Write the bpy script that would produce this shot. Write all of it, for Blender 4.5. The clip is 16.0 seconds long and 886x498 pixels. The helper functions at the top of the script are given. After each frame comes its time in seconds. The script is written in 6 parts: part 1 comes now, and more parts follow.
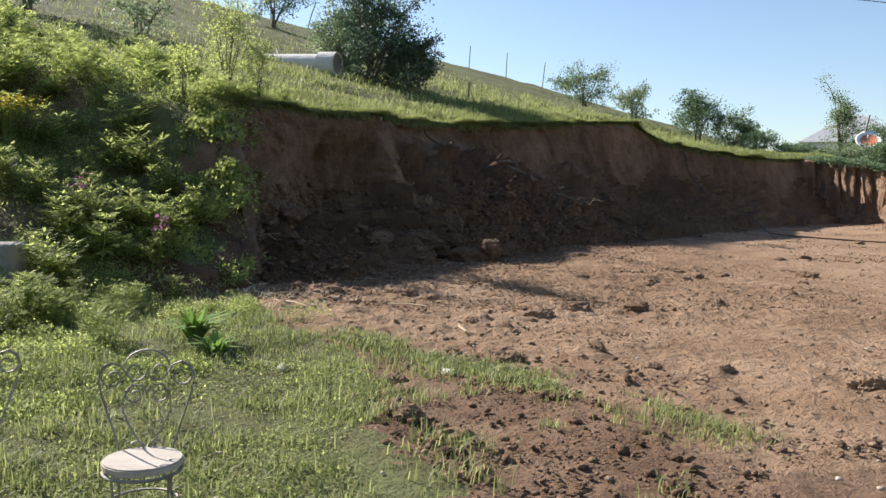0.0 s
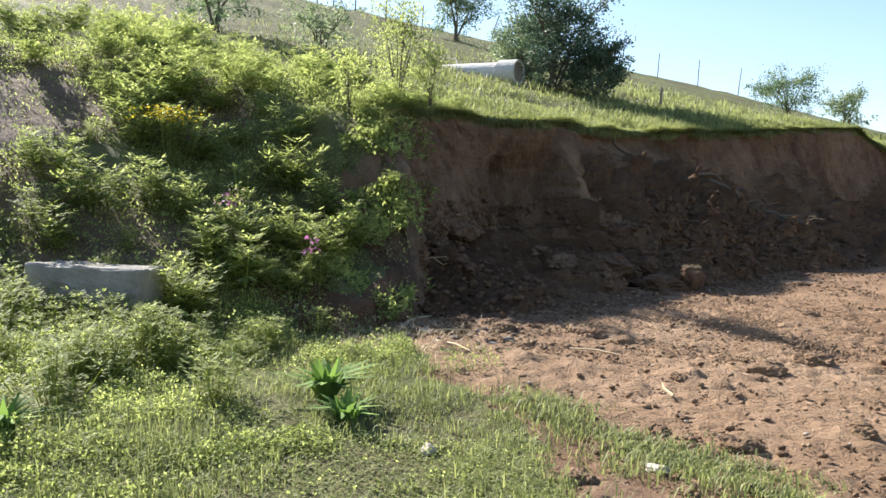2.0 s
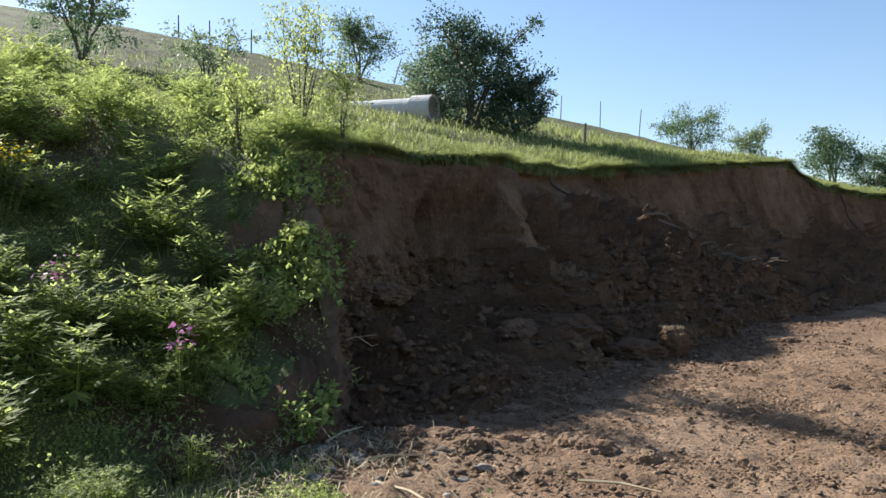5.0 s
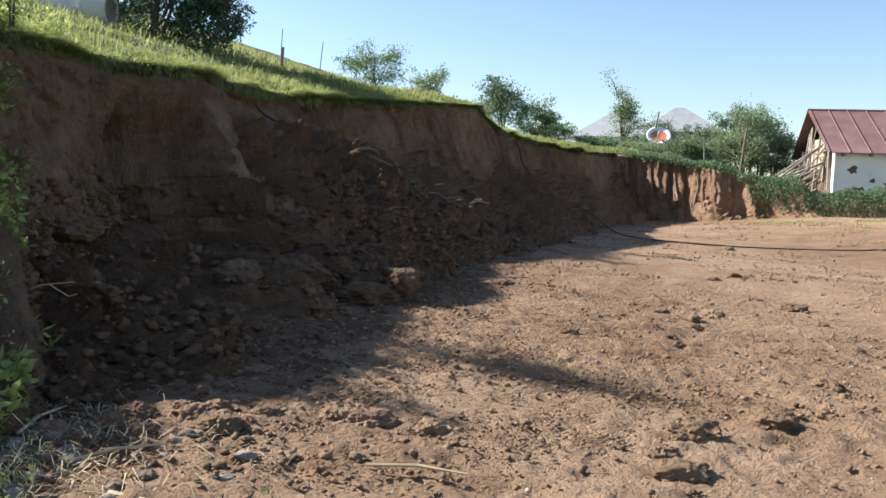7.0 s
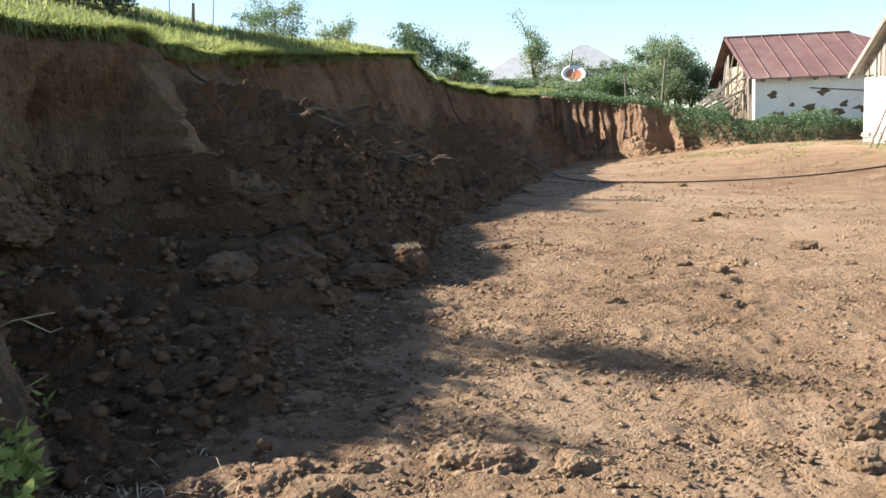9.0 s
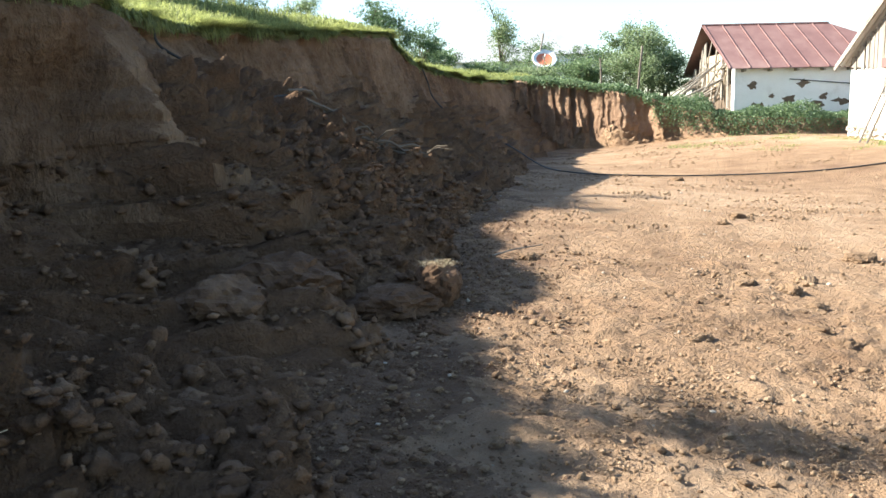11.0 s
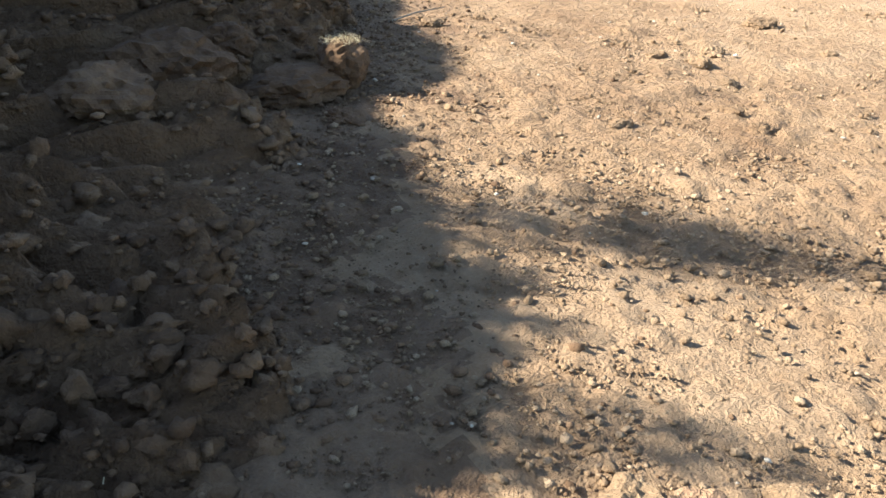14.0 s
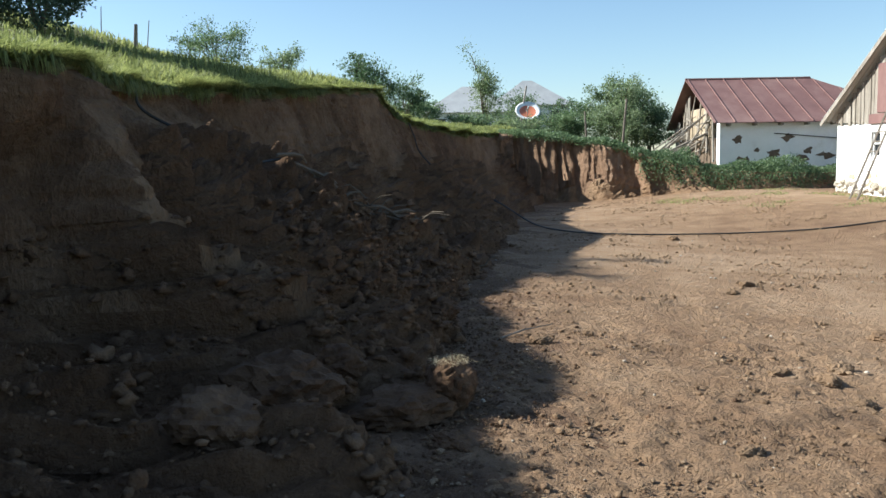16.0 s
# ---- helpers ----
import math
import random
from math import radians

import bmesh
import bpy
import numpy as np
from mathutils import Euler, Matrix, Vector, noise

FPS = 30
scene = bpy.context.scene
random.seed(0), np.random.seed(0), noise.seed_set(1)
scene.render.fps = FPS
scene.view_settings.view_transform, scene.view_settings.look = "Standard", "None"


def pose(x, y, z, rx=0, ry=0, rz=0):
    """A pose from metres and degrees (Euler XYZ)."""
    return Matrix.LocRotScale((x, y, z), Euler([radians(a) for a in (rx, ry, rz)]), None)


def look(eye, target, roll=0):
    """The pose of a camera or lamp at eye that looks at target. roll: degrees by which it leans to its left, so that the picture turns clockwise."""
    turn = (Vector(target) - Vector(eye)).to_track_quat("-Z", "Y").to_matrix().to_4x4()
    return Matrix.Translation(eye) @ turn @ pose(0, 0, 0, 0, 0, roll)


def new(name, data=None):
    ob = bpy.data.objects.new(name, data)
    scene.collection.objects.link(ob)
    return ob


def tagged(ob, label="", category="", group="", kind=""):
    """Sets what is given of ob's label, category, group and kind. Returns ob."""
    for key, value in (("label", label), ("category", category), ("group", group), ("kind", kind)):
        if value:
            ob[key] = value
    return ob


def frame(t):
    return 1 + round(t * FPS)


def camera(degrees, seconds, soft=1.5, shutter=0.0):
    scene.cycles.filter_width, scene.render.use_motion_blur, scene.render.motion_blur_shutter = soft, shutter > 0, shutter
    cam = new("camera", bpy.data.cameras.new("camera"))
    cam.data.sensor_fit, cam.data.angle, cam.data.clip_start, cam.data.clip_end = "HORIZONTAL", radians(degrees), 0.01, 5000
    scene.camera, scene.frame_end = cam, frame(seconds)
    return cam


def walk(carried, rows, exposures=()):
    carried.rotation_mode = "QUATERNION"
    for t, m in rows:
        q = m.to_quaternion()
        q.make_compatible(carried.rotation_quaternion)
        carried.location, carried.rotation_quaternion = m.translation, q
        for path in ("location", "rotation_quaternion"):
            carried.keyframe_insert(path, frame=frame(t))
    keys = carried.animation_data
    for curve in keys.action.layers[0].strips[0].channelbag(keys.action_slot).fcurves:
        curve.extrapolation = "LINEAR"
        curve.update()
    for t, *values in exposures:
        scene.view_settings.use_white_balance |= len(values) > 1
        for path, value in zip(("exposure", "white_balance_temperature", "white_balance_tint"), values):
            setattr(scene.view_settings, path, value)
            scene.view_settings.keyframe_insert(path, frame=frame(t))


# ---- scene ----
cam = camera(55.9, 16.0)
METRES, EYE, TILT, LEAN, TURN = 10.0, 1.5, -3.8, -1.0, 0.0
ROWS = [
    (0.0, 0.0, 0.0, 0.0, 0.0, 0.0, -0.0),
    (0.5, -0.0065, 0.0329, 0.0054, 2.41, -0.04, -0.73),
    (1.0, -0.0073, 0.0699, 0.0053, 5.82, -1.4, -0.72),
    (1.5, -0.0041, 0.1144, 0.0086, 10.19, 0.81, -2.08),
    (2.0, -0.0122, 0.1554, 0.0157, 12.35, 0.83, -0.97),
    (2.5, -0.022, 0.1903, 0.0145, 14.77, 0.67, -0.22),
    (3.0, -0.0231, 0.2332, 0.0195, 18.23, 1.08, -1.07),
    (5.5, -0.0956, 0.4235, 0.0472, -2.6, 3.97, 2.51),
    (6.0, -0.1012, 0.4494, 0.0493, -11.87, 0.16, 1.72),
    (6.5, -0.1117, 0.4711, 0.0528, -15.41, -0.26, -1.07),
    (7.0, -0.1366, 0.4943, 0.0525, -16.46, -0.98, 0.01),
    (7.5, -0.1475, 0.5241, 0.0585, -17.54, -1.49, 2.84),
    (8.0, -0.1565, 0.5595, 0.0645, -17.8, -0.68, 4.92),
    (8.5, -0.1756, 0.595, 0.068, -22.84, -3.33, 5.64),
    (9.0, -0.193, 0.633, 0.0707, -22.94, -4.56, 4.68),
    (11.5, -0.1962, 0.817, 0.1029, -29.12, -6.84, 2.65),
    (12.0, -0.1948, 0.8328, 0.1195, -35.71, -8.83, 2.03),
    (12.5, -0.1892, 0.8411, 0.1196, -43.12, -10.39, 2.74),
    (13.0, -0.1978, 0.8425, 0.1165, -37.29, -12.4, 2.95),
    (13.5, -0.197, 0.8403, 0.1107, -33.71, -21.59, 4.74),
    (14.0, -0.1982, 0.8408, 0.1141, -34.62, -23.93, 2.1),
    (14.5, -0.2021, 0.8391, 0.1256, -34.23, -7.85, 2.3),
    (15.0, -0.1944, 0.8536, 0.1262, -28.51, 2.2, 3.83),
    (15.5, -0.1898, 0.8593, 0.1217, -23.89, 2.42, 5.51),
    (16.0, -0.1873, 0.8595, 0.1204, -27.52, -2.86, 3.57),
]
walk(cam, [(t, pose(0, 0, EYE, TILT, LEAN, TURN) @ pose(METRES * x, METRES * y, METRES * z, 90 + pitch, roll, yaw)) for t, x, y, z, yaw, pitch, roll in ROWS],
     [(0.0, 1.2, 6150, 13), (3.2, 1.85, 6150, 11), (5.5, 1.1, 5850, 11), (7.0, 1.4, 6000, 11), (9.0, 1.7, 6250, 9), (11.5, 2.2, 6200, 6), (12.5, 1.9, 6250, 5), (13.0, 1.75, 6250, 5),
      (13.5, 2.2, 6250, 5), (14.0, 2.3, 6250, 4), (14.5, 2.25, 5900, 4), (15.0, 1.45, 5850, 5), (15.5, 1.15, 5700, 6), (16.0, 1.2, 5800, 4)])

# world and sun: late-day sun from beyond the hill
SUN_EL, SUN_AZ = radians(33), math.atan2(-0.8, 0.6)      # azimuth from +y towards +x
world = bpy.data.worlds.new("sky")
scene.world = world
world.use_nodes = True
wn = world.node_tree.nodes
sky = wn.new("ShaderNodeTexSky")
sky.sky_type, sky.sun_disc = "NISHITA", False
sky.sun_elevation, sky.sun_rotation = SUN_EL, SUN_AZ
sky.air_density, sky.dust_density, sky.ozone_density = 1.0, 0.45, 1.1
wn["Background"].inputs[1].default_value = 0.07
world.node_tree.links.new(sky.outputs[0], wn["Background"].inputs[0])
sun = new("sun", bpy.data.lights.new("sun", "SUN"))
sun.data.energy, sun.data.angle, sun.data.color = 5.0, radians(0.6), (1.0, 0.93, 0.82)
sun.matrix_world = look((-0.8 * 40, 0.6 * 40, 27), (0, 0, 0))

# ---- materials ----
def nodes_of(name):
    m = bpy.data.materials.new(name)
    m.use_nodes = True
    nt = m.node_tree
    return m, nt, nt.nodes["Principled BSDF"]


def node(nt, kind, **sockets):
    n = nt.nodes.new(kind)
    for k, v in sockets.items():
        n.inputs[k.replace("_", " ")].default_value = v
    return n


def surface(name, stops, scale=3.0, rough=0.9, bump=0.3, fine=40.0, metal=0.0, island=0.0, big=0.4, transmit=0.0, stretch=(1, 1, 1), spread=0.02):
    """Mottled surface: a ramp over a coarse and a fine noise, fine bump, and a shift of tone per island or per object."""
    m, nt, bsdf = nodes_of(name)
    ln = nt.links.new
    geo = nt.nodes.new("ShaderNodeNewGeometry")
    mp = nt.nodes.new("ShaderNodeMapping")
    mp.inputs["Scale"].default_value = stretch
    ln(geo.outputs["Position"], mp.inputs["Vector"])
    n1 = node(nt, "ShaderNodeTexNoise", Scale=scale, Detail=6.0, Roughness=0.62)
    n2 = node(nt, "ShaderNodeTexNoise", Scale=scale * big * 0.25, Detail=3.0)
    n3 = node(nt, "ShaderNodeTexNoise", Scale=fine, Detail=5.0, Roughness=0.7)
    for n in (n1, n2, n3):
        ln(mp.outputs[0], n.inputs["Vector"])
    mix = nt.nodes.new("ShaderNodeMath")
    mix.operation = "MULTIPLY_ADD"
    mix.inputs[1].default_value = 0.5
    ln(n1.outputs["Fac"], mix.inputs[0])
    half = nt.nodes.new("ShaderNodeMath")
    half.operation = "MULTIPLY"
    half.inputs[1].default_value = 0.5
    ln(n2.outputs["Fac"], half.inputs[0])
    ln(half.outputs[0], mix.inputs[2])
    last = mix.outputs[0]
    if island:
        rnd = nt.nodes.new("ShaderNodeMath")
        rnd.operation = "MULTIPLY_ADD"
        rnd.inputs[1].default_value = island
        ln(geo.outputs["Random Per Island"], rnd.inputs[0])
        ln(last, rnd.inputs[2])
        sub = nt.nodes.new("ShaderNodeMath")
        sub.operation = "SUBTRACT"
        sub.inputs[1].default_value = island * 0.5
        ln(rnd.outputs[0], sub.inputs[0])
        last = sub.outputs[0]
    fin = nt.nodes.new("ShaderNodeMath")
    fin.operation = "MULTIPLY_ADD"
    fin.inputs[1].default_value = 0.22
    ln(n3.outputs["Fac"], fin.inputs[0])
    ln(last, fin.inputs[2])
    off = nt.nodes.new("ShaderNodeMath")
    off.operation = "SUBTRACT"
    off.inputs[1].default_value = 0.11
    ln(fin.outputs[0], off.inputs[0])
    ramp = nt.nodes.new("ShaderNodeValToRGB")
    el = ramp.color_ramp.elements
    while len(el) < len(stops):
        el.new(0.5)
    for e, (p, c) in zip(el, stops):
        e.position, e.color = p, (*c, 1)
    ln(off.outputs[0], ramp.inputs[0])
    ln(ramp.outputs[0], bsdf.inputs["Base Color"])
    bsdf.inputs["Roughness"].default_value = rough
    bsdf.inputs["Metallic"].default_value = metal
    if rough > 0.85:
        bsdf.inputs["Specular IOR Level"].default_value = 0.2
    if bump:
        b = node(nt, "ShaderNodeBump", Strength=bump, Distance=spread)
        n4 = node(nt, "ShaderNodeTexNoise", Scale=fine * 0.22, Detail=4.0, Roughness=0.65)
        ln(mp.outputs[0], n4.inputs["Vector"])
        hsum = nt.nodes.new("ShaderNodeMath")
        hsum.operation = "MULTIPLY_ADD"
        hsum.inputs[1].default_value = 2.2
        ln(n4.outputs["Fac"], hsum.inputs[0])
        ln(n3.outputs["Fac"], hsum.inputs[2])
        ln(hsum.outputs[0], b.inputs["Height"])
        ln(b.outputs[0], bsdf.inputs["Normal"])
    if transmit:
        tr = nt.nodes.new("ShaderNodeBsdfTranslucent")
        sh = nt.nodes.new("ShaderNodeMixShader")
        sh.inputs[0].default_value = transmit
        ln(ramp.outputs[0], tr.inputs[0])
        ln(bsdf.outputs[0], sh.inputs[1])
        ln(tr.outputs[0], sh.inputs[2])
        ln(sh.outputs[0], nt.nodes["Material Output"].inputs[0])
    return m


DIRT = surface("dirt", [(0.3, (0.175, 0.1, 0.056)), (0.5, (0.305, 0.195, 0.114)), (0.7, (0.44, 0.305, 0.195))], scale=1.6, fine=55, bump=1.0, spread=0.045)
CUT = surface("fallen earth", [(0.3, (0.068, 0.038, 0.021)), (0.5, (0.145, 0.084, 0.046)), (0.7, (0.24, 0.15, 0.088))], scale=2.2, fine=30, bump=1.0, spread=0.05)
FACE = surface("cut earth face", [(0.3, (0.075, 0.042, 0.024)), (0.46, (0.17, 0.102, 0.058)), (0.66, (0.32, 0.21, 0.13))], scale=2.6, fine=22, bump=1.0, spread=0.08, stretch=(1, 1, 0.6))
SANDY = surface("dry sandy earth", [(0.3, (0.088, 0.05, 0.028)), (0.5, (0.185, 0.115, 0.066)), (0.7, (0.31, 0.205, 0.125))], scale=3, fine=25, bump=1.0, spread=0.06, stretch=(1, 1, 0.35))
REDEARTH = surface("reddish dug earth", [(0.3, (0.14, 0.08, 0.048)), (0.5, (0.26, 0.16, 0.098)), (0.7, (0.39, 0.265, 0.17))], scale=2.4, fine=18, bump=1.0, spread=0.08, stretch=(1, 1, 0.5))
CLOD = surface("clod earth", [(0.3, (0.066, 0.037, 0.021)), (0.5, (0.14, 0.082, 0.046)), (0.7, (0.225, 0.142, 0.085))], scale=5, fine=60, bump=0.8, island=0.18, spread=0.02)
DRYCLOD = surface("dry clod earth", [(0.3, (0.17, 0.105, 0.06)), (0.5, (0.29, 0.19, 0.112)), (0.7, (0.4, 0.285, 0.185))], scale=5, fine=60, bump=1.0, island=0.25, spread=0.03)
PEBBLE = surface("pebbles", [(0.3, (0.26, 0.21, 0.155)), (0.7, (0.45, 0.39, 0.32))], scale=8, fine=60, bump=0.3, island=0.5)
# damp soil by the meadow; also paints the bank's shade along its foot
DAMP_SHADE = surface("damp earth and foot shade", [(0.3, (0.115, 0.064, 0.036)), (0.5, (0.215, 0.13, 0.076)), (0.7, (0.32, 0.212, 0.134))], scale=1.8, fine=50, bump=1.0, spread=0.05)
BARE = surface("bare bank soil", [(0.3, (0.09, 0.06, 0.038)), (0.5, (0.165, 0.114, 0.075)), (0.7, (0.25, 0.18, 0.125))], scale=2.5, fine=40, bump=1.0, spread=0.04)
PIPEC = surface("pale concrete", [(0.3, (0.42, 0.4, 0.36)), (0.5, (0.58, 0.56, 0.52)), (0.7, (0.7, 0.68, 0.64))], scale=3, fine=50, bump=0.4)
TURF = surface("turf", [(0.33, (0.085, 0.066, 0.034)), (0.48, (0.12, 0.118, 0.045)), (0.66, (0.17, 0.19, 0.066))], scale=1.8, fine=35, bump=0.9, spread=0.05)
GRASS = surface("grass blades", [(0.28, (0.15, 0.175, 0.055)), (0.5, (0.235, 0.265, 0.09)), (0.72, (0.38, 0.4, 0.14))], scale=3.2, fine=14, rough=0.6, bump=0, island=0.5, transmit=0.5)
STRAW = surface("dry stalks", [(0.3, (0.28, 0.2, 0.1)), (0.7, (0.55, 0.45, 0.28))], scale=3, rough=0.8, bump=0, island=0.4)
WEED = surface("weed leaves", [(0.28, (0.165, 0.215, 0.05)), (0.5, (0.32, 0.365, 0.11)), (0.72, (0.49, 0.54, 0.17))], scale=1.5, fine=8, rough=0.65, bump=0, island=0.45, transmit=0.7)
DOCK = surface("dock leaves", [(0.3, (0.09, 0.17, 0.03)), (0.7, (0.23, 0.35, 0.07))], scale=3, rough=0.85, bump=0, island=0.4, transmit=0.4)
LEAF = surface("bush leaves", [(0.3, (0.07, 0.115, 0.055)), (0.5, (0.12, 0.185, 0.085)), (0.7, (0.22, 0.29, 0.14))], scale=1.2, fine=8, rough=0.55, bump=0, island=0.4, transmit=0.45)
DARKLEAF = surface("dark tree leaves", [(0.3, (0.04, 0.075, 0.045)), (0.5, (0.075, 0.125, 0.07)), (0.7, (0.14, 0.2, 0.11))], scale=1.2, fine=8, rough=0.55, bump=0, island=0.4, transmit=0.35)
PALELEAF = surface("pale leaves", [(0.3, (0.11, 0.155, 0.075)), (0.5, (0.18, 0.24, 0.115)), (0.7, (0.29, 0.345, 0.185))], scale=1.2, fine=8, rough=0.55, bump=0, island=0.4, transmit=0.5)
BARK = surface("bark", [(0.3, (0.06, 0.045, 0.032)), (0.7, (0.2, 0.16, 0.12))], scale=8, fine=60, bump=0.5)
LIME = surface("limewash", [(0.3, (0.4, 0.34, 0.27)), (0.37, (0.62, 0.6, 0.56)), (0.45, (0.72, 0.715, 0.69)), (0.65, (0.8, 0.8, 0.785))], scale=1.1, fine=18, rough=0.9, bump=0.45, spread=0.03)
RUST = surface("rusty roof sheet", [(0.3, (0.12, 0.062, 0.055)), (0.5, (0.19, 0.1, 0.088)), (0.7, (0.27, 0.17, 0.145))], scale=1.4, fine=20, rough=0.65, metal=0.15, bump=0.2, stretch=(1, 1, 0.4))
GREYROOF = surface("grey metal roof", [(0.3, (0.27, 0.275, 0.28)), (0.6, (0.38, 0.385, 0.39))], scale=1.2, fine=30, bump=0.1)
ASBEST = surface("cement roof sheet", [(0.3, (0.33, 0.33, 0.32)), (0.6, (0.52, 0.52, 0.5))], scale=1.2, fine=30, bump=0.2)
OLDWOOD = surface("weathered boards", [(0.3, (0.14, 0.115, 0.09)), (0.5, (0.26, 0.225, 0.185)), (0.7, (0.4, 0.36, 0.31))], scale=4, fine=60, bump=0.4, island=0.45, stretch=(6, 6, 0.6))
STONE = surface("rubble stone", [(0.3, (0.2, 0.165, 0.12)), (0.5, (0.34, 0.29, 0.225)), (0.7, (0.5, 0.45, 0.37))], scale=4, fine=40, bump=0.7, island=0.4)
CONCRETE = surface("concrete", [(0.3, (0.16, 0.14, 0.115)), (0.5, (0.27, 0.245, 0.21)), (0.7, (0.4, 0.375, 0.33))], scale=5, fine=50, bump=0.7)
CLAY = surface("bared clay", [(0.3, (0.08, 0.055, 0.04)), (0.7, (0.2, 0.15, 0.105))], scale=6, fine=40, bump=0.6)
IRON = surface("old iron", [(0.3, (0.1, 0.075, 0.055)), (0.7, (0.36, 0.33, 0.28))], scale=25, fine=80, rough=0.6, metal=0.3, bump=0.2)
BLACK = surface("black hose", [(0.3, (0.012, 0.012, 0.012)), (0.7, (0.04, 0.037, 0.034))], scale=6, rough=0.5, bump=0)
WHITE = surface("white paint", [(0.3, (0.6, 0.59, 0.56)), (0.6, (0.8, 0.8, 0.78))], scale=4, rough=0.5, bump=0.1)
REDP = surface("faded red print", [(0.3, (0.45, 0.12, 0.06)), (0.7, (0.6, 0.22, 0.12))], scale=6, rough=0.5, bump=0)
GREYP = surface("grey door paint", [(0.3, (0.36, 0.36, 0.35)), (0.7, (0.55, 0.55, 0.54))], scale=2, rough=0.6, bump=0.2)
YELLOW = surface("yellow petals", [(0.3, (0.62, 0.46, 0.01)), (0.7, (0.85, 0.7, 0.04))], scale=6, rough=0.6, bump=0, island=0.3, transmit=0.3)
PINK = surface("pink petals", [(0.3, (0.35, 0.08, 0.25)), (0.7, (0.55, 0.2, 0.42))], scale=6, rough=0.6, bump=0, island=0.3, transmit=0.3)
m, nt, b = nodes_of("window glass")
b.inputs["Base Color"].default_value = (0.02, 0.022, 0.025, 1)
b.inputs["Roughness"].default_value = 0.12
DARKGLASS = m


# ---- mesh helpers ----
def link_mesh(name, verts, faces, mats, parent=None, label="", smooth=False, index=None):
    me = bpy.data.meshes.new(name)
    me.from_pydata([tuple(v) for v in verts], [], [tuple(f) for f in faces])
    for mm in (mats if isinstance(mats, (list, tuple)) else [mats]):
        me.materials.append(mm)
    if index is not None:
        me.polygons.foreach_set("material_index", np.asarray(index, np.int32))
    if smooth:
        me.polygons.foreach_set("use_smooth", np.ones(len(me.polygons), bool))
    me.update()
    ob = new(name, me)
    if parent is not None:
        ob.parent = parent
    if label:
        ob["label"] = label
    return ob


def big_mesh(name, verts, faces, mats, smooth=False):
    """Many faces of one size at once from arrays."""
    verts, faces = np.asarray(verts, np.float32), np.asarray(faces, np.int32)
    me = bpy.data.meshes.new(name)
    n, k = faces.shape
    me.vertices.add(len(verts))
    me.vertices.foreach_set("co", verts.ravel())
    me.loops.add(n * k)
    me.loops.foreach_set("vertex_index", faces.ravel())
    me.polygons.add(n)
    me.polygons.foreach_set("loop_start", np.arange(0, n * k, k, dtype=np.int32))
    for mm in (mats if isinstance(mats, (list, tuple)) else [mats]):
        me.materials.append(mm)
    if smooth:
        me.polygons.foreach_set("use_smooth", np.ones(n, bool))
    me.update(calc_edges=True)
    return me


def part(name, bm, material, parent, label="", smooth=False):
    me = bpy.data.meshes.new(name)
    bm.to_mesh(me)
    bm.free()
    for mm in (material if isinstance(material, (list, tuple)) else [material]):
        me.materials.append(mm)
    if smooth:
        me.polygons.foreach_set("use_smooth", np.ones(len(me.polygons), bool))
    ob = new(name, me)
    if parent is not None:
        ob.parent = parent
    if label:
        ob["label"] = label
    return ob


def thing(name, m, label, category, group="", kind=""):
    ob = new(name)
    ob.matrix_basis = m
    return tagged(ob, label, category, group, kind)


def box(bm, lo, hi, bevel=0.0, m=None):
    lo, hi = Vector(lo), Vector(hi)
    geom = bmesh.ops.create_cube(bm, size=1.0)["verts"]
    bmesh.ops.scale(bm, vec=hi - lo, verts=geom)
    bmesh.ops.translate(bm, vec=(lo + hi) / 2, verts=geom)
    if bevel:
        edges = list({e for v in geom for e in v.link_edges})
        got = bmesh.ops.bevel(bm, geom=edges, offset=bevel, segments=1, affect="EDGES", profile=0.6)
        geom = got["verts"]
    if m is not None:
        bmesh.ops.transform(bm, matrix=m, verts=list({v for v in geom if v.is_valid}))
    return bm


def boxed(lo, hi, bevel=0.0, m=None):
    return box(bmesh.new(), lo, hi, bevel, m)


def tube(bm, pts, radii, sides=6, cap=True):
    """A round bar along points."""
    pts = [Vector(p) for p in pts]
    if not isinstance(radii, (list, tuple)):
        radii = [radii] * len(pts)
    rings = []
    up = Vector((0.013, 0.021, 1))
    for i, p in enumerate(pts):
        d = (pts[min(i + 1, len(pts) - 1)] - pts[max(i - 1, 0)]).normalized()
        side = d.cross(up if abs(d.z) < 0.97 else Vector((1, 0.01, 0))).normalized()
        top = side.cross(d)
        rings.append([bm.verts.new(p + radii[i] * (math.cos(k * math.tau / sides) * side + math.sin(k * math.tau / sides) * top)) for k in range(sides)])
    for r0, r1 in zip(rings, rings[1:]):
        for k in range(sides):
            bm.faces.new((r0[k], r0[(k + 1) % sides], r1[(k + 1) % sides], r1[k]))
    if cap:
        bm.faces.new(rings[0][::-1])
        bm.faces.new(rings[-1])
    return bm


def tubed(pts, radii, sides=6):
    return tube(bmesh.new(), pts, radii, sides)


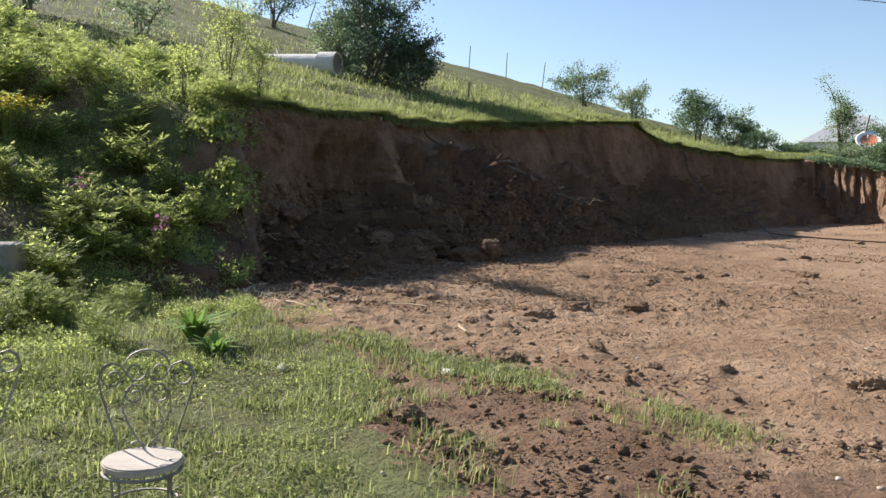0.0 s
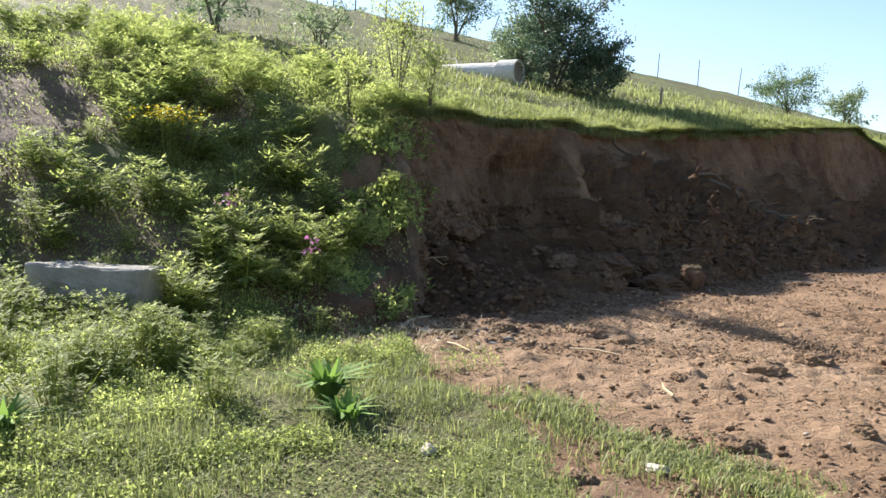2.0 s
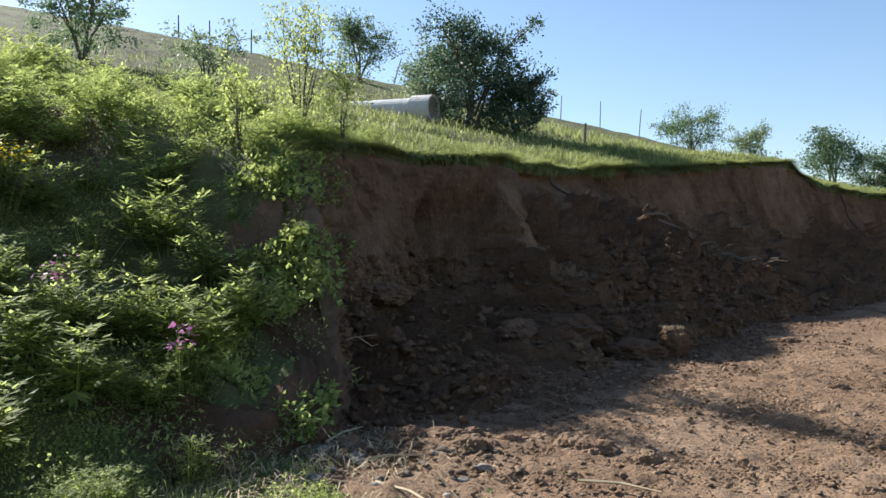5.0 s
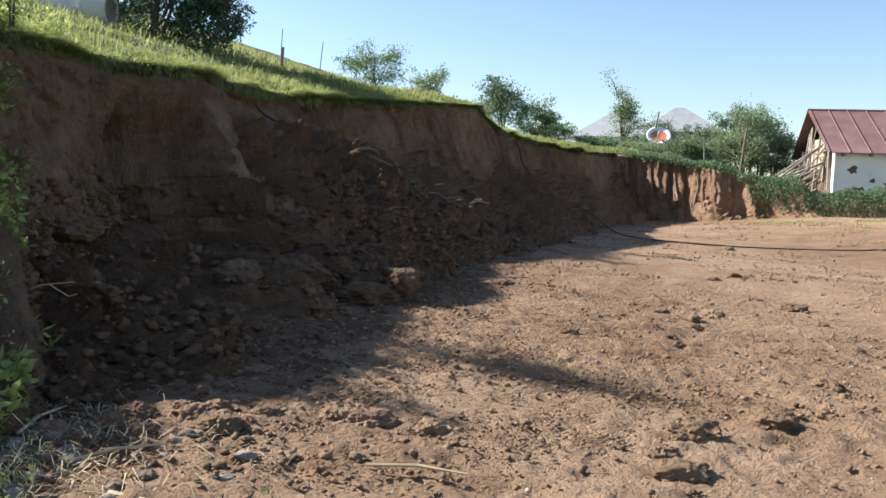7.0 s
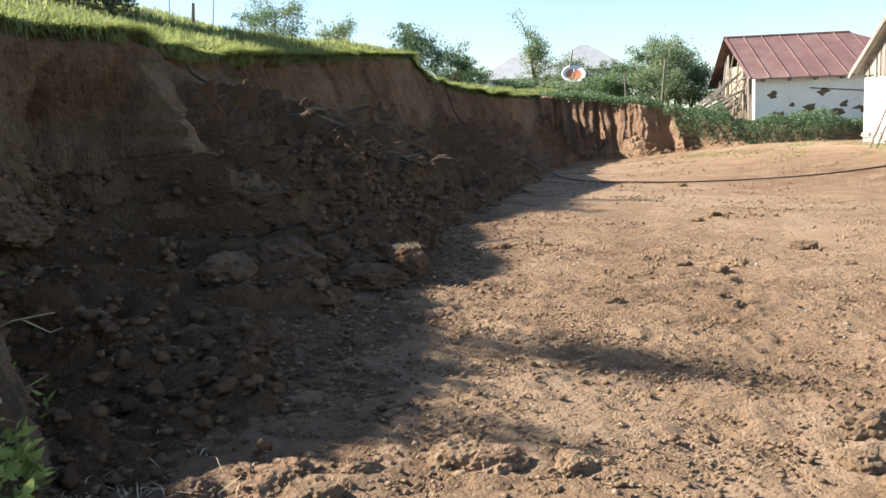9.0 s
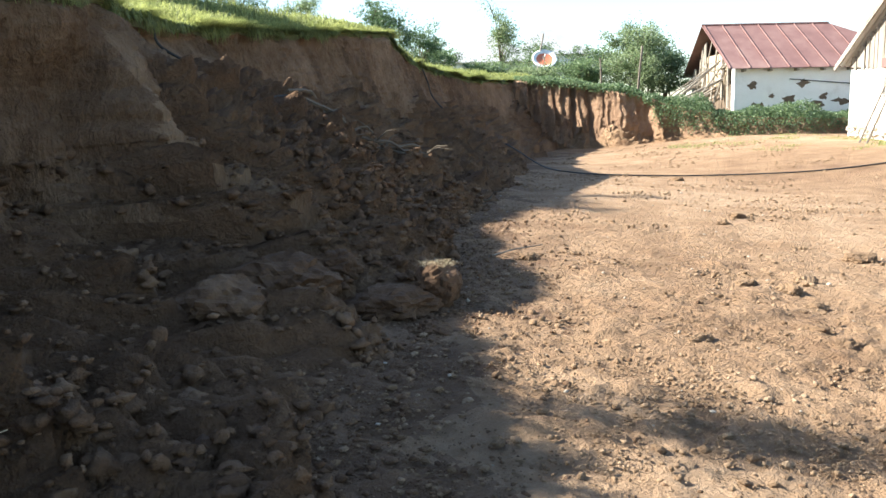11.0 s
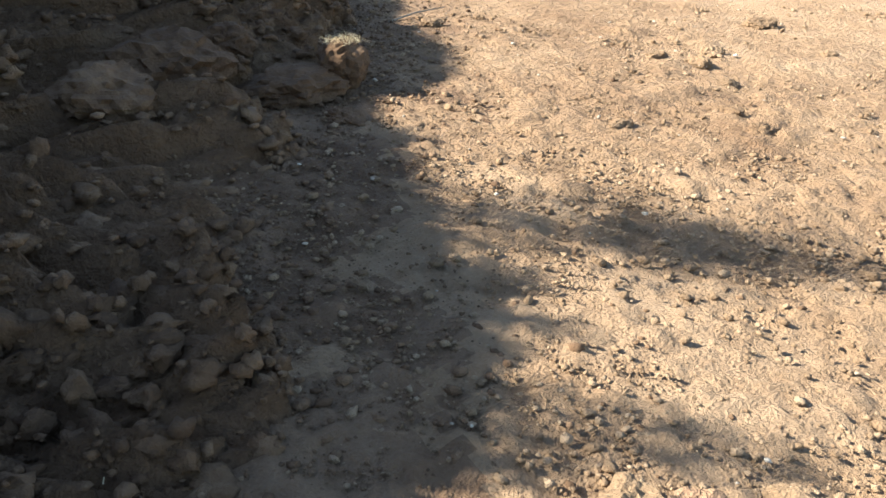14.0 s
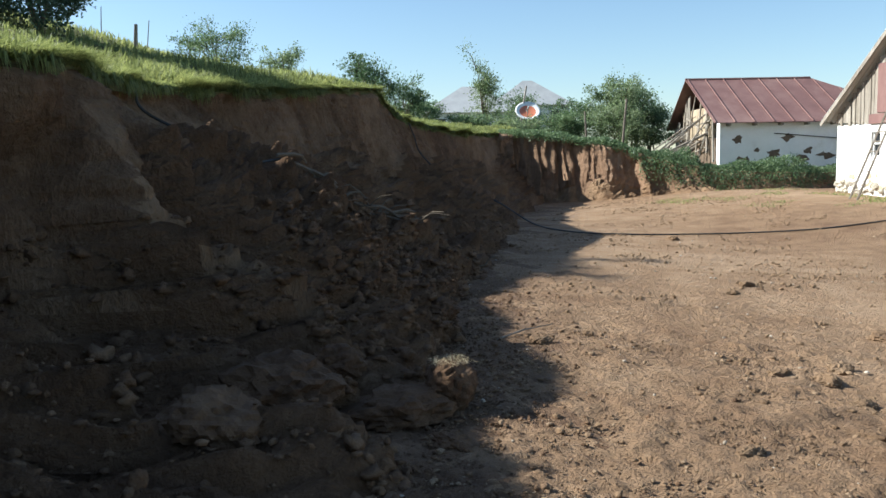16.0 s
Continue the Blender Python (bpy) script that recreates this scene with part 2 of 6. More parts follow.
# value noise on arrays
def vnoise(x, y, seed=0):
    x, y = np.asarray(x, float), np.asarray(y, float)
    xi, yi = np.floor(x).astype(np.int64), np.floor(y).astype(np.int64)
    fx, fy = x - xi, y - yi
    fx, fy = fx * fx * (3 - 2 * fx), fy * fy * (3 - 2 * fy)

    def h(i, j):
        n = (i * 374761393 + j * 668265263 + seed * 974634777) & 0xFFFFFFFF
        n = ((n ^ (n >> 13)) * 1274126177) & 0xFFFFFFFF
        return ((n ^ (n >> 16)) & 0xFFFF) / 32767.5 - 1
    a, b, c, d = h(xi, yi), h(xi + 1, yi), h(xi, yi + 1), h(xi + 1, yi + 1)
    return (a * (1 - fx) + b * fx) * (1 - fy) + (c * (1 - fx) + d * fx) * fy


def fbm(x, y, octaves=4, seed=0, gain=0.5):
    out, amp = 0, 1.0
    for k in range(octaves):
        out = out + amp * vnoise(x * 2 ** k + 17.3 * k, y * 2 ** k - 9.1 * k, seed + k)
        amp *= gain
    return out


def sstep(e0, e1, x):
    t = np.clip((np.asarray(x, float) - e0) / (e1 - e0), 0, 1)
    return t * t * (3 - 2 * t)


# ---- the lie of the land ----
# a runs along the cut bank, b into the hill
ORI, DA, DB = np.array([-0.67, 17.9]), np.array([0.5, 0.866]), np.array([-0.866, 0.5])
LIP_A = [-60, -18, -13.8, -10.1, -9.0, -8.0, -7.2, -6.6, -5.9, -5.3, -4.5, -3.5, -2.7, -2.1, -1.4, -0.6, 1.5, 3.2, 4.8, 6.4, 8.8, 11.3, 12.3, 13.6, 15.6, 18.7, 22.5, 26.7, 31, 60, 140]
LIP_B = [40, 7.3, 1.6, -2.5, -3.0, -2.9, -2.07, -1.2, -0.3, 0.0, 0.15, 0.28, 0.3, -0.2, -0.25, 0.15, 0.4, 0.45, 0.1, -0.35, -0.75, -1.15, -1.25, -1.35, -1.5, -2.0, -2.9, -4.4, -5.5, -7, -8]
LIP_Z = [0.6, 0.3, 0.35, 0.35, 0.36, 0.46, 1.1, 2.05, 2.78, 2.88, 2.92, 2.95, 2.95, 2.95, 2.97, 3.0, 3.08, 3.18, 3.3, 3.42, 3.66, 3.88, 3.72, 3.45, 3.35, 3.3, 3.2, 3.3, 3.5, 3.6, 3.6]
TOE_A = [-8.4, -7.2, -5.9, -3.5, -1.4, 0.2, 3.4, 6.8, 11.6, 15.2, 18.6, 21.5, 24.5, 28]
TOE_B = [-3.1, -3.5, -3.05, -3.6, -3.6, -3.55, -3.68, -3.97, -4.6, -4.9, -5.3, -5.6, -6.1, -6.5]    # where the foot lies


def to_ab(x, y):
    rx, ry = np.asarray(x) - ORI[0], np.asarray(y) - ORI[1]
    return rx * DA[0] + ry * DA[1], rx * DB[0] + ry * DB[1]


def to_xy(a, b):
    return ORI[0] + a * DA[0] + b * DB[0], ORI[1] + a * DA[1] + b * DB[1]


def base_plane(x, y):
    x, y = np.asarray(x, float), np.asarray(y, float)
    near = 0.04 - 0.033 * np.clip(x, -14, 12) + 0.028 * np.clip(y, -8, 30)
    return near + 0.55 * sstep(13, 21, x) * sstep(12, 20, y) * sstep(11, 22, x - 0.9 * (y - 30))     # it lifts towards the houses


def ground_z(x, y):
    """The lot: levelled earth with ruts and lumps, turf at its near side."""
    z = base_plane(x, y)
    near = np.exp(-((np.asarray(x) - 1) ** 2 + (np.asarray(y) - 10) ** 2) / 900)
    z = z + near * (0.05 * fbm(np.asarray(x) * 0.45, np.asarray(y) * 0.45, 3, 5))
    return z


def lip_wob(a):
    return 0.09 * fbm(np.asarray(a) * 0.8, 3.1, 3, 11) * sstep(-7.5, -5, a)


def hill_z(a, b):
    lip_b, lip_z = np.interp(a, LIP_A, LIP_B), np.interp(a, LIP_A, LIP_Z)
    d = np.maximum(b - lip_b, 0)
    far = 3.0 + 0.05 * np.clip(a, -30, 15) + 0.02 * np.clip(a - 15, 0, 60)
    bb = np.clip(b, -6, 35)
    plane = far + 0.287 * bb + 0.0005 * bb * np.abs(bb)
    w = sstep(0, 5, d)
    edge = lip_z + 0.45 * d * (a < -5) + 0.3 * d * (a >= -5)
    left = np.minimum(edge, plane)
    mixd = lip_z * (1 - w) + plane * w + 0.3 * d * (1 - w)
    k = sstep(-6.6, -5.0, a)
    return left * (1 - k) + np.minimum(mixd, np.maximum(plane, lip_z + 0.28 * d)) * k + 0.1 * fbm(a * 0.4, b * 0.4, 3, 21) * sstep(0.3, 2, d)


def surface_z(x, y):
    """The top of the land at a place: the hill where it is, else the lot."""
    a, b = to_ab(x, y)
    lip_b = np.interp(a, LIP_A, LIP_B)
    return np.where(b > lip_b, np.maximum(hill_z(a, b), ground_z(x, y)), ground_z(x, y))


def grid_faces(nu, nv):
    i, j = np.meshgrid(np.arange(nu - 1), np.arange(nv - 1), indexing="ij")
    q = (i * nv + j).ravel()
    return np.stack([q, q + nv, q + nv + 1, q + 1], 1)


def graded(lo, hi, step, out_lo, out_hi, grow=1.12):
    mid = list(np.arange(lo, hi, step))
    s, x = step, mid[0]
    left = []
    while x > out_lo:
        s *= grow
        x -= s
        left.append(x)
    s, x = step, mid[-1]
    right = []
    while x < out_hi:
        s *= grow
        x += s
        right.append(x)
    return np.array(left[::-1] + mid + right)


# ground sheet, out to the horizon
gx, gy = graded(-4.0, 8.0, 0.036, -2500, 2500, 1.1), graded(3.0, 17.0, 0.036, -2500, 2500, 1.1)
GX, GY = np.meshgrid(gx, gy, indexing="ij")
turfness = sstep(0.25, -0.25, GX + 1.4 - 0.33 * (8.2 - GY) + 0.5 * fbm(GX * 1.1, GY * 1.1, 6, 8, 0.62)) * sstep(9.6, 8.6, GY + 0.5 * fbm(GX, GY, 2, 4))
fade = np.exp(-((GX - 1) ** 2 + (GY - 10) ** 2) / 320)
lumps = fbm(GX * 2.3, GY * 2.3, 5, 31, 0.6)
rough_patch = 0.35 + 0.65 * sstep(-0.2, 0.7, fbm(GX * 0.5, GY * 0.5, 2, 77))
GZ = ground_z(GX, GY) + fade * (1 - 0.6 * turfness) * 0.024 * rough_patch * (lumps + 0.6 * np.maximum(lumps, 0) ** 2)
GZ = GZ + np.exp(-((GX - 1) ** 2 + (GY - 10) ** 2) / 80) * (1 - 0.7 * turfness) * (0.024 * np.abs(vnoise(GX * 5.1, GY * 5.1, 12)) + 0.03 * np.abs(vnoise(GX * 9.3, GY * 9.3, 13)) + 0.02 * np.abs(vnoise(GX * 17, GY * 17, 14)) - 0.028)
GZ = np.where(np.abs(GX) + np.abs(GY) > 400, GZ - 1.5, GZ)
me = big_mesh("ground", np.stack([GX.ravel(), GY.ravel(), GZ.ravel()], 1), grid_faces(len(gx), len(gy)), [DIRT, TURF, DAMP_SHADE], smooth=True)
tc = turfness[:-1, :-1].ravel() > 0.5
farther = ((GX ** 2 + (GY - 10) ** 2) > 60 ** 2)[:-1, :-1].ravel()
GA, GB = to_ab(GX, GY)
# strip at the bank's foot: the bank's shade put into the ground colour
damp_shade = (GB > np.interp(GA, TOE_A, TOE_B) - 0.4 + 0.5 * fbm(GX * 1.6, GY * 1.6, 5, 63, 0.65)) & (GA > -9.3) & (GA < 27) & (GB < 2)
# darker damp soil beside the meadow
damp_shade |= (GY < 6.35 - 0.96 * (GX + 0.25) + 0.55 * fbm(GX * 1.2, GY * 1.2, 5, 65, 0.65)) & (GY + 0.7 * fbm(GX * 0.9, GY * 0.9, 5, 67, 0.65) > 1.6) & (GX + 0.8 * fbm(GX * 0.9, GY * 0.9, 5, 68, 0.65) < 3.6)
me.polygons.foreach_set("material_index", np.where(tc | farther, 1, np.where(damp_shade[:-1, :-1].ravel(), 2, 0)).astype(np.int32))
ground = tagged(new("ground", me), "levelled brown earth lot with ruts, clods and a turf edge", "ground", kind="structure")

# hillside, its edge being the lip of the cut
ha = graded(-12, 16, 0.1, -60, 130, 1.06)
hd = np.concatenate([[0, 0], np.cumsum(0.06 * 1.045 ** np.arange(95))])
HA, HD = np.meshgrid(ha, hd, indexing="ij")
HB = np.interp(HA, LIP_A, LIP_B) + lip_wob(HA) * np.exp(-HD / 1.5) + HD
HZ = hill_z(HA, HB)
HX, HY = to_xy(HA, HB)
HZ = np.where(HA < -7.9, np.maximum(HZ, ground_z(HX, HY) - 0.1 * np.exp(-HD)), HZ)
HZ = HZ + 0.05 * fbm(HA * 2, HB * 2, 4, 41) * sstep(0, 0.4, HD)
HZ = HZ + 0.1 * np.abs(fbm(HA * 3.3, HB * 3.3, 4, 43)) * sstep(-5.6, -6.4, HA) * sstep(-10, -9, HA) * sstep(0, 0.2, HD) * sstep(2.2, 0.8, HD)
rag = fbm(HA * 2.6, HZ * 2.6, 4, 46, 0.6) * sstep(-5.4, -6.2, HA) * sstep(-9.6, -8.8, HA) * sstep(2.0, 0.9, HD) * 0.13
HZ = HZ + 0.05 * np.abs(fbm(HX * 2.7, HY * 2.7, 4, 48, 0.6)) * np.exp(-((HX + 7.7) ** 2 + (HY - 10.7) ** 2) / 3)
HX, HY = HX + 0.4 * rag, HY - 0.9 * rag
HZ[:, 0] -= np.clip(0.08 + 0.06 * fbm(ha * 2.1, 0 * ha, 3, 47), 0.03, 0.3)            # a skirt that closes the turf's edge
me = big_mesh("hillside", np.stack([HX.ravel(), HY.ravel(), HZ.ravel()], 1), grid_faces(len(ha), len(hd)), [TURF, BARE, CUT], smooth=True)
bare = (sstep(-0.25, 0.15, fbm(HA * 0.5, HB * 0.5, 3, 55)) * (HA < -7.0) * (HD < 9)) > 0.5
bare |= ((HX + 7.7) / 1.1) ** 2 + ((HY - 10.7) / 1.1) ** 2 < 1 + 0.8 * fbm(HX * 1.5, HY * 1.5, 3, 59)
corner = (HA < -5.9) & (HA > -9.4) & (HD < 0.75 + 0.5 * fbm(HA * 1.5, HD, 3, 58))
me.polygons.foreach_set("material_index", np.where(corner, 2, bare)[:-1, :-1].ravel().astype(np.int32))
hillside = tagged(new("hillside", me), "grassy hillside rising above the cut bank", "hillside", kind="structure")


def cut_face(name, lip, toe, label, pillar=(), talus=1.0, seed=1, nv=110, columns=0.0, buttress=None, mats=None, steepness=0.16, crest_at=0.52):
    """A dug earth face swept between a lip and a foot line: steep above, fallen earth below. lip, toe: arrays of x, y, z."""
    lip, toe = np.asarray(lip), np.asarray(toe)
    nu = len(lip)
    run = np.concatenate([[0], np.cumsum(np.linalg.norm(np.diff(lip[:, :2], axis=0), axis=1))])
    v = np.linspace(0, 1, nv)
    U, V = np.meshgrid(run, v, indexing="ij")
    crest = crest_at + 0.16 * fbm(U * 0.35, 0 * U, 3, seed) + 0.12 * fbm(U * 1.6, 0 * U + 4, 4, seed + 27, 0.65)                 # where the steep part ends
    for (at, wide, k) in pillar:
        crest = crest + k * np.exp(-((U - at) / wide) ** 2)
    if buttress is not None:                                            # a niche on the near side, a slope on the far side
        crest = crest + 0.13 * sstep(buttress, buttress - 0.4, U) + 0.14 * np.exp(-((U - buttress - 0.25) / 0.35) ** 2) - 0.17 * sstep(buttress + 0.4, buttress + 1.1, U) * sstep(buttress + 6, buttress + 4, U)
    crest = np.clip(crest * (1 + 0 * V), 0.2, 0.95)
    out_at = steepness
    drop = V
    h = np.where(drop < crest, out_at * (drop / crest) ** 1.3, out_at + (1 - out_at) * (np.maximum(drop - crest, 0) / (1 - crest)) ** (0.95 * talus))
    D = toe - lip
    P = lip[:, None, :] + 0 * V[..., None]
    P = P + np.stack([D[:, 0, None] * h, D[:, 1, None] * h, D[:, 2, None] * drop], -1)
    out = D[:, :2] / (np.linalg.norm(D[:, :2], axis=1)[:, None] + 1e-6)
    steep = sstep(0.06, -0.06, drop - crest)
    size = np.clip(np.linalg.norm(D, axis=1)[:, None] / 3.0, 0.1, 1)
    ribs = 0.1 * fbm(U * 1.1, V * 1.4, 3, seed + 3) + 0.1 * fbm(U * 4.5, V * 2.2, 3, seed + 4) + 0.05 * np.abs(vnoise(U * 9, V * 5, seed + 14)) + 0.045 * np.abs(fbm(U * 17, V * 26, 3, seed + 12))
    warp = U * 2.3 + 0.35 * fbm(U * 3, V * 5, 2, seed + 20)
    crack = sstep(0.9, 0.985, 1 - np.abs(vnoise(warp, V * 1.1, seed + 9))) * sstep(0.0, 0.45, fbm(U * 1.7, V * 3.1, 2, seed + 21))
    flake = sstep(0.05, 0.12, fbm(U * 2.6, V * 3.6, 3, seed + 22))                  # slabs that have come away
    ribs = ribs - 0.2 * crack + 0.06 * flake
    ribs = ribs + columns * (np.abs(vnoise(U * 2.6, V * 0.9, seed + 16)) + 0.7 * np.abs(vnoise(U * 6.2, V * 2.2, seed + 17)) + 0.3 * np.abs(vnoise(U * 9, V * 7, seed + 18)) - 0.5)
    lump = 0.26 * np.abs(fbm(U * 1.3, V * 4.2, 3, seed + 6, 0.6)) + 0.2 * np.abs(vnoise(U * 3.4, V * 12, seed + 7)) + 0.17 * np.abs(vnoise(U * 6.8 + 3, V * 24, seed + 8)) + 0.13 * np.abs(vnoise(U * 13, V * 44, seed + 10)) + 0.08 * np.abs(vnoise(U * 23, V * 80, seed + 11)) - 0.32
    fadev = sstep(0, 0.05, V) * sstep(1.0, 0.93, V)
    dn = (steep * ribs + (1 - steep) * lump * 0.62) * fadev * size
    for (at, wide, k) in pillar:
        dn = dn + 0.5 * np.sign(k) * np.exp(-((U - at) / wide) ** 4) * steep * fadev * abs(k) * 2
    if buttress is not None:
        edge = buttress + 0.35 - 0.6 * V + 0.1 * fbm(V * 7, 0 * V, 3, seed + 19)
        strip = np.exp(-((U - edge - 0.2) / (0.16 + 0.08 * V)) ** 4)
        dn = dn + 0.34 * (1.1 - 0.5 * V) * strip * np.clip(V / 0.22, 0, 1) * sstep(0.84, 0.66, V) * (0.85 + 0.3 * np.abs(vnoise(U * 11, V * 3, seed + 25)))
        dn = dn - 0.5 * sstep(edge + 0.02, edge - 0.1, U) * sstep(edge - 2.2, edge - 0.7, U) * sstep(0.08, 0.35, V) * sstep(0.1, -0.05, V - crest)
    P[..., 0] += out[:, 0, None] * dn
    P[..., 1] += out[:, 1, None] * dn
    P[..., 2] += (1 - steep) * lump * fadev * size * 0.9
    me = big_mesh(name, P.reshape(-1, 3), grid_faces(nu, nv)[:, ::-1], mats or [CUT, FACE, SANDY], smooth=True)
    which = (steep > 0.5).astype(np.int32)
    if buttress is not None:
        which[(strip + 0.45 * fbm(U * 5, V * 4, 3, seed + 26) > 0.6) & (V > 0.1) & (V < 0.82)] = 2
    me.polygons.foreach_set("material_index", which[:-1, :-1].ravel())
    return tagged(new(name, me), label, "earth bank", kind="structure"), P


fa = np.concatenate([np.arange(-8.4, 5, 0.035), np.arange(5, 14, 0.06), np.arange(14, 29, 0.12)])
fb = np.interp(fa, LIP_A, LIP_B) + lip_wob(fa)
lx, ly = to_xy(fa, fb + 0.04)
lz = hill_z(fa, fb) - 0.03
tx, ty = to_xy(fa, np.interp(fa, TOE_A, TOE_B) + 0.22 * fbm(fa * 0.5, 0 * fa, 3, 9) * sstep(-8.4, -7, fa))
tz = ground_z(tx, ty) - 0.06
run_a = np.concatenate([[0], np.cumsum(np.hypot(np.diff(lx), np.diff(ly)))])
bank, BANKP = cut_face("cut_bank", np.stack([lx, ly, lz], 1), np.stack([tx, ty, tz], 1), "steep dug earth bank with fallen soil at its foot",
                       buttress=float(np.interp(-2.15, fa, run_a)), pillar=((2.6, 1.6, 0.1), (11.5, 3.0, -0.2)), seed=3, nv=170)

# rear terrace: the far end of the cut, with brambles, the dish and the barn on it
tp = np.array([(15.8, 40.2, 3.45), (16.9, 38.9, 3.4), (18.4, 36.8, 3.1), (19.9, 34.6, 2.6), (20.9, 32.9, 2.0), (22.2, 31.2, 1.7), (24.2, 30.0, 1.6), (27.5, 29.4, 1.55), (40, 27, 1.5)])
tt = np.linspace(0, len(tp) - 1, 420)
tl = np.stack([np.interp(tt, np.arange(len(tp)), tp[:, k]) for k in range(3)], 1)
tl[:, 0] += 0.2 * fbm(tt * 3, 0 * tt, 3, 91)
tl[:, 1] += 0.2 * fbm(tt * 3, 5 + 0 * tt, 3, 92)
ft = tl + np.array([0.45, -0.95, 0]) * np.interp(tt, [0, 3, 4, 8], [0.8, 0.8, 1.2, 1.5])[:, None] * np.array([-0.2, 1.0, 0])
ft[:, 2] = ground_z(ft[:, 0], ft[:, 1]) - 0.08
terrace_face, TERP = cut_face("terrace_face", tl, ft, "crumbling reddish earth step below brambles", seed=23, nv=90, talus=1.1, columns=0.32, mats=[DIRT, REDEARTH], steepness=0.42, crest_at=0.8)
td_ = np.concatenate([[0], np.cumsum(0.25 * 1.12 ** np.arange(40))])
TX = tl[:, 0, None] + 0.45 * td_[None]
TY = tl[:, 1, None] + 0.89 * td_[None]
TZ = tl[:, 2, None] + 0.012 * td_[None] + 0.06 * fbm(TX, TY, 3, 61) * sstep(0, 0.5, td_)[None]
me = big_mesh("terrace", np.stack([TX.ravel(), TY.ravel(), TZ.ravel()], 1), grid_faces(420, len(td_))[:, ::-1], TURF, smooth=True)
terrace = tagged(new("terrace", me), "overgrown raised ground behind the lot", "ground", kind="structure")

# ---------- buildings ----------
PLASTER = surface("earth plaster", [(0.3, (0.3, 0.23, 0.155)), (0.7, (0.5, 0.41, 0.3))], scale=5, fine=40, bump=0.5)
def wall_cells(length, height, thick, holes):
    """A wall along x from 0, y from 0 inwards, with real openings (x0, x1, z0, z1)."""
    xs = sorted({0.0, length, *[h[0] for h in holes], *[h[1] for h in holes]})
    zs = sorted({0.0, height, *[h[2] for h in holes], *[h[3] for h in holes]})
    bm = bmesh.new()
    solid = {}
    for i in range(len(xs) - 1):
        for k in range(len(zs) - 1):
            cx, cz = (xs[i] + xs[i + 1]) / 2, (zs[k] + zs[k + 1]) / 2
            solid[i, k] = not any(h[0] < cx < h[1] and h[2] < cz < h[3] for h in holes)

    def quad(*ps):
        bm.faces.new([bm.verts.new(p) for p in ps])
    for (i, k), s in solid.items():
        if not s:
            continue
        x0, x1, z0, z1 = xs[i], xs[i + 1], zs[k], zs[k + 1]
        quad((x0, 0, z0), (x1, 0, z0), (x1, 0, z1), (x0, 0, z1))
        quad((x0, thick, z0), (x0, thick, z1), (x1, thick, z1), (x1, thick, z0))
        if not solid.get((i - 1, k), False):
            quad((x0, 0, z0), (x0, 0, z1), (x0, thick, z1), (x0, thick, z0))
        if not solid.get((i + 1, k), False):
            quad((x1, 0, z0), (x1, thick, z0), (x1, thick, z1), (x1, 0, z1))
        if not solid.get((i, k - 1), False):
            quad((x0, 0, z0), (x0, thick, z0), (x1, thick, z0), (x1, 0, z0))
        if not solid.get((i, k + 1), False):
            quad((x0, 0, z1), (x1, 0, z1), (x1, thick, z1), (x0, thick, z1))
    bmesh.ops.remove_doubles(bm, verts=bm.verts, dist=0.0005)
    return bm


def window(parent, x0, x1, z0, z1, bars_x=(), bars_z=(), depth=0.1, frame_w=0.085, m=None):
    """A painted wooden casement set in a wall along x: frame bars and a pane behind."""
    w = part("window", boxed((x0, depth + 0.03, z0), (x1, depth + 0.035, z1), 0, m), DARKGLASS, parent, "dark window glass")
    bm = bmesh.new()
    box(bm, (x0, depth - 0.03, z0), (x0 + frame_w, depth + 0.03, z1), 0.006, m)
    box(bm, (x1 - frame_w, depth - 0.03, z0), (x1, depth + 0.03, z1), 0.006, m)
    box(bm, (x0 + frame_w, depth - 0.03, z0), (x1 - frame_w, depth + 0.03, z0 + frame_w), 0.006, m)
    box(bm, (x0 + frame_w, depth - 0.03, z1 - frame_w), (x1 - frame_w, depth + 0.03, z1), 0.006, m)
    part("window_frame", bm, WHITE, w, "white painted wooden frame")
    for bx in bars_x:
        part("mullion", boxed((bx[0] - 0.045, depth - 0.026, bx[1]), (bx[0] + 0.045, depth + 0.026, bx[2]), 0.005, m), WHITE, w)
    for bz in bars_z:
        part("glazing_bar", boxed((bz[1], depth - 0.024, bz[0] - 0.025), (bz[2], depth + 0.024, bz[0] + 0.025), 0.005, m), WHITE, w)
    return w


def corrugated(x0, x1, y0, z0, y1, z1, pitch=0.18, amp=0.028, thick=0.012, wave=True):
    """A roof slope from its eave (y0, z0) to its ridge (y1, z1)."""
    bm = bmesh.new()
    n = int((x1 - x0) / pitch * 6) if wave else 2
    rows = 6
    top = []
    ny, nz = -(z1 - z0), (y1 - y0)
    ln = math.hypot(ny, nz)
    ny, nz = ny / ln, nz / ln
    if nz < 0:
        ny, nz = -ny, -nz
    for i in range(n + 1):
        x = x0 + (x1 - x0) * i / n
        h = amp * math.cos(i / 6 * math.tau) if wave else 0
        top.append([bm.verts.new((x, y0 + (y1 - y0) * r / rows + ny * (h + 0.004 * (r % 2)), z0 + (z1 - z0) * r / rows + nz * (h + 0.004 * (r % 2)))) for r in range(rows + 1)])
    for i in range(n):
        for r in range(rows):
            bm.faces.new((top[i][r], top[i + 1][r], top[i + 1][r + 1], top[i][r + 1]))
    got = bmesh.ops.extrude_face_region(bm, geom=list(bm.faces))
    bmesh.ops.translate(bm, vec=(0, -ny * thick, -nz * thick), verts=[v for v in got["geom"] if isinstance(v, bmesh.types.BMVert)])
    return bm


rng = random.Random(7)


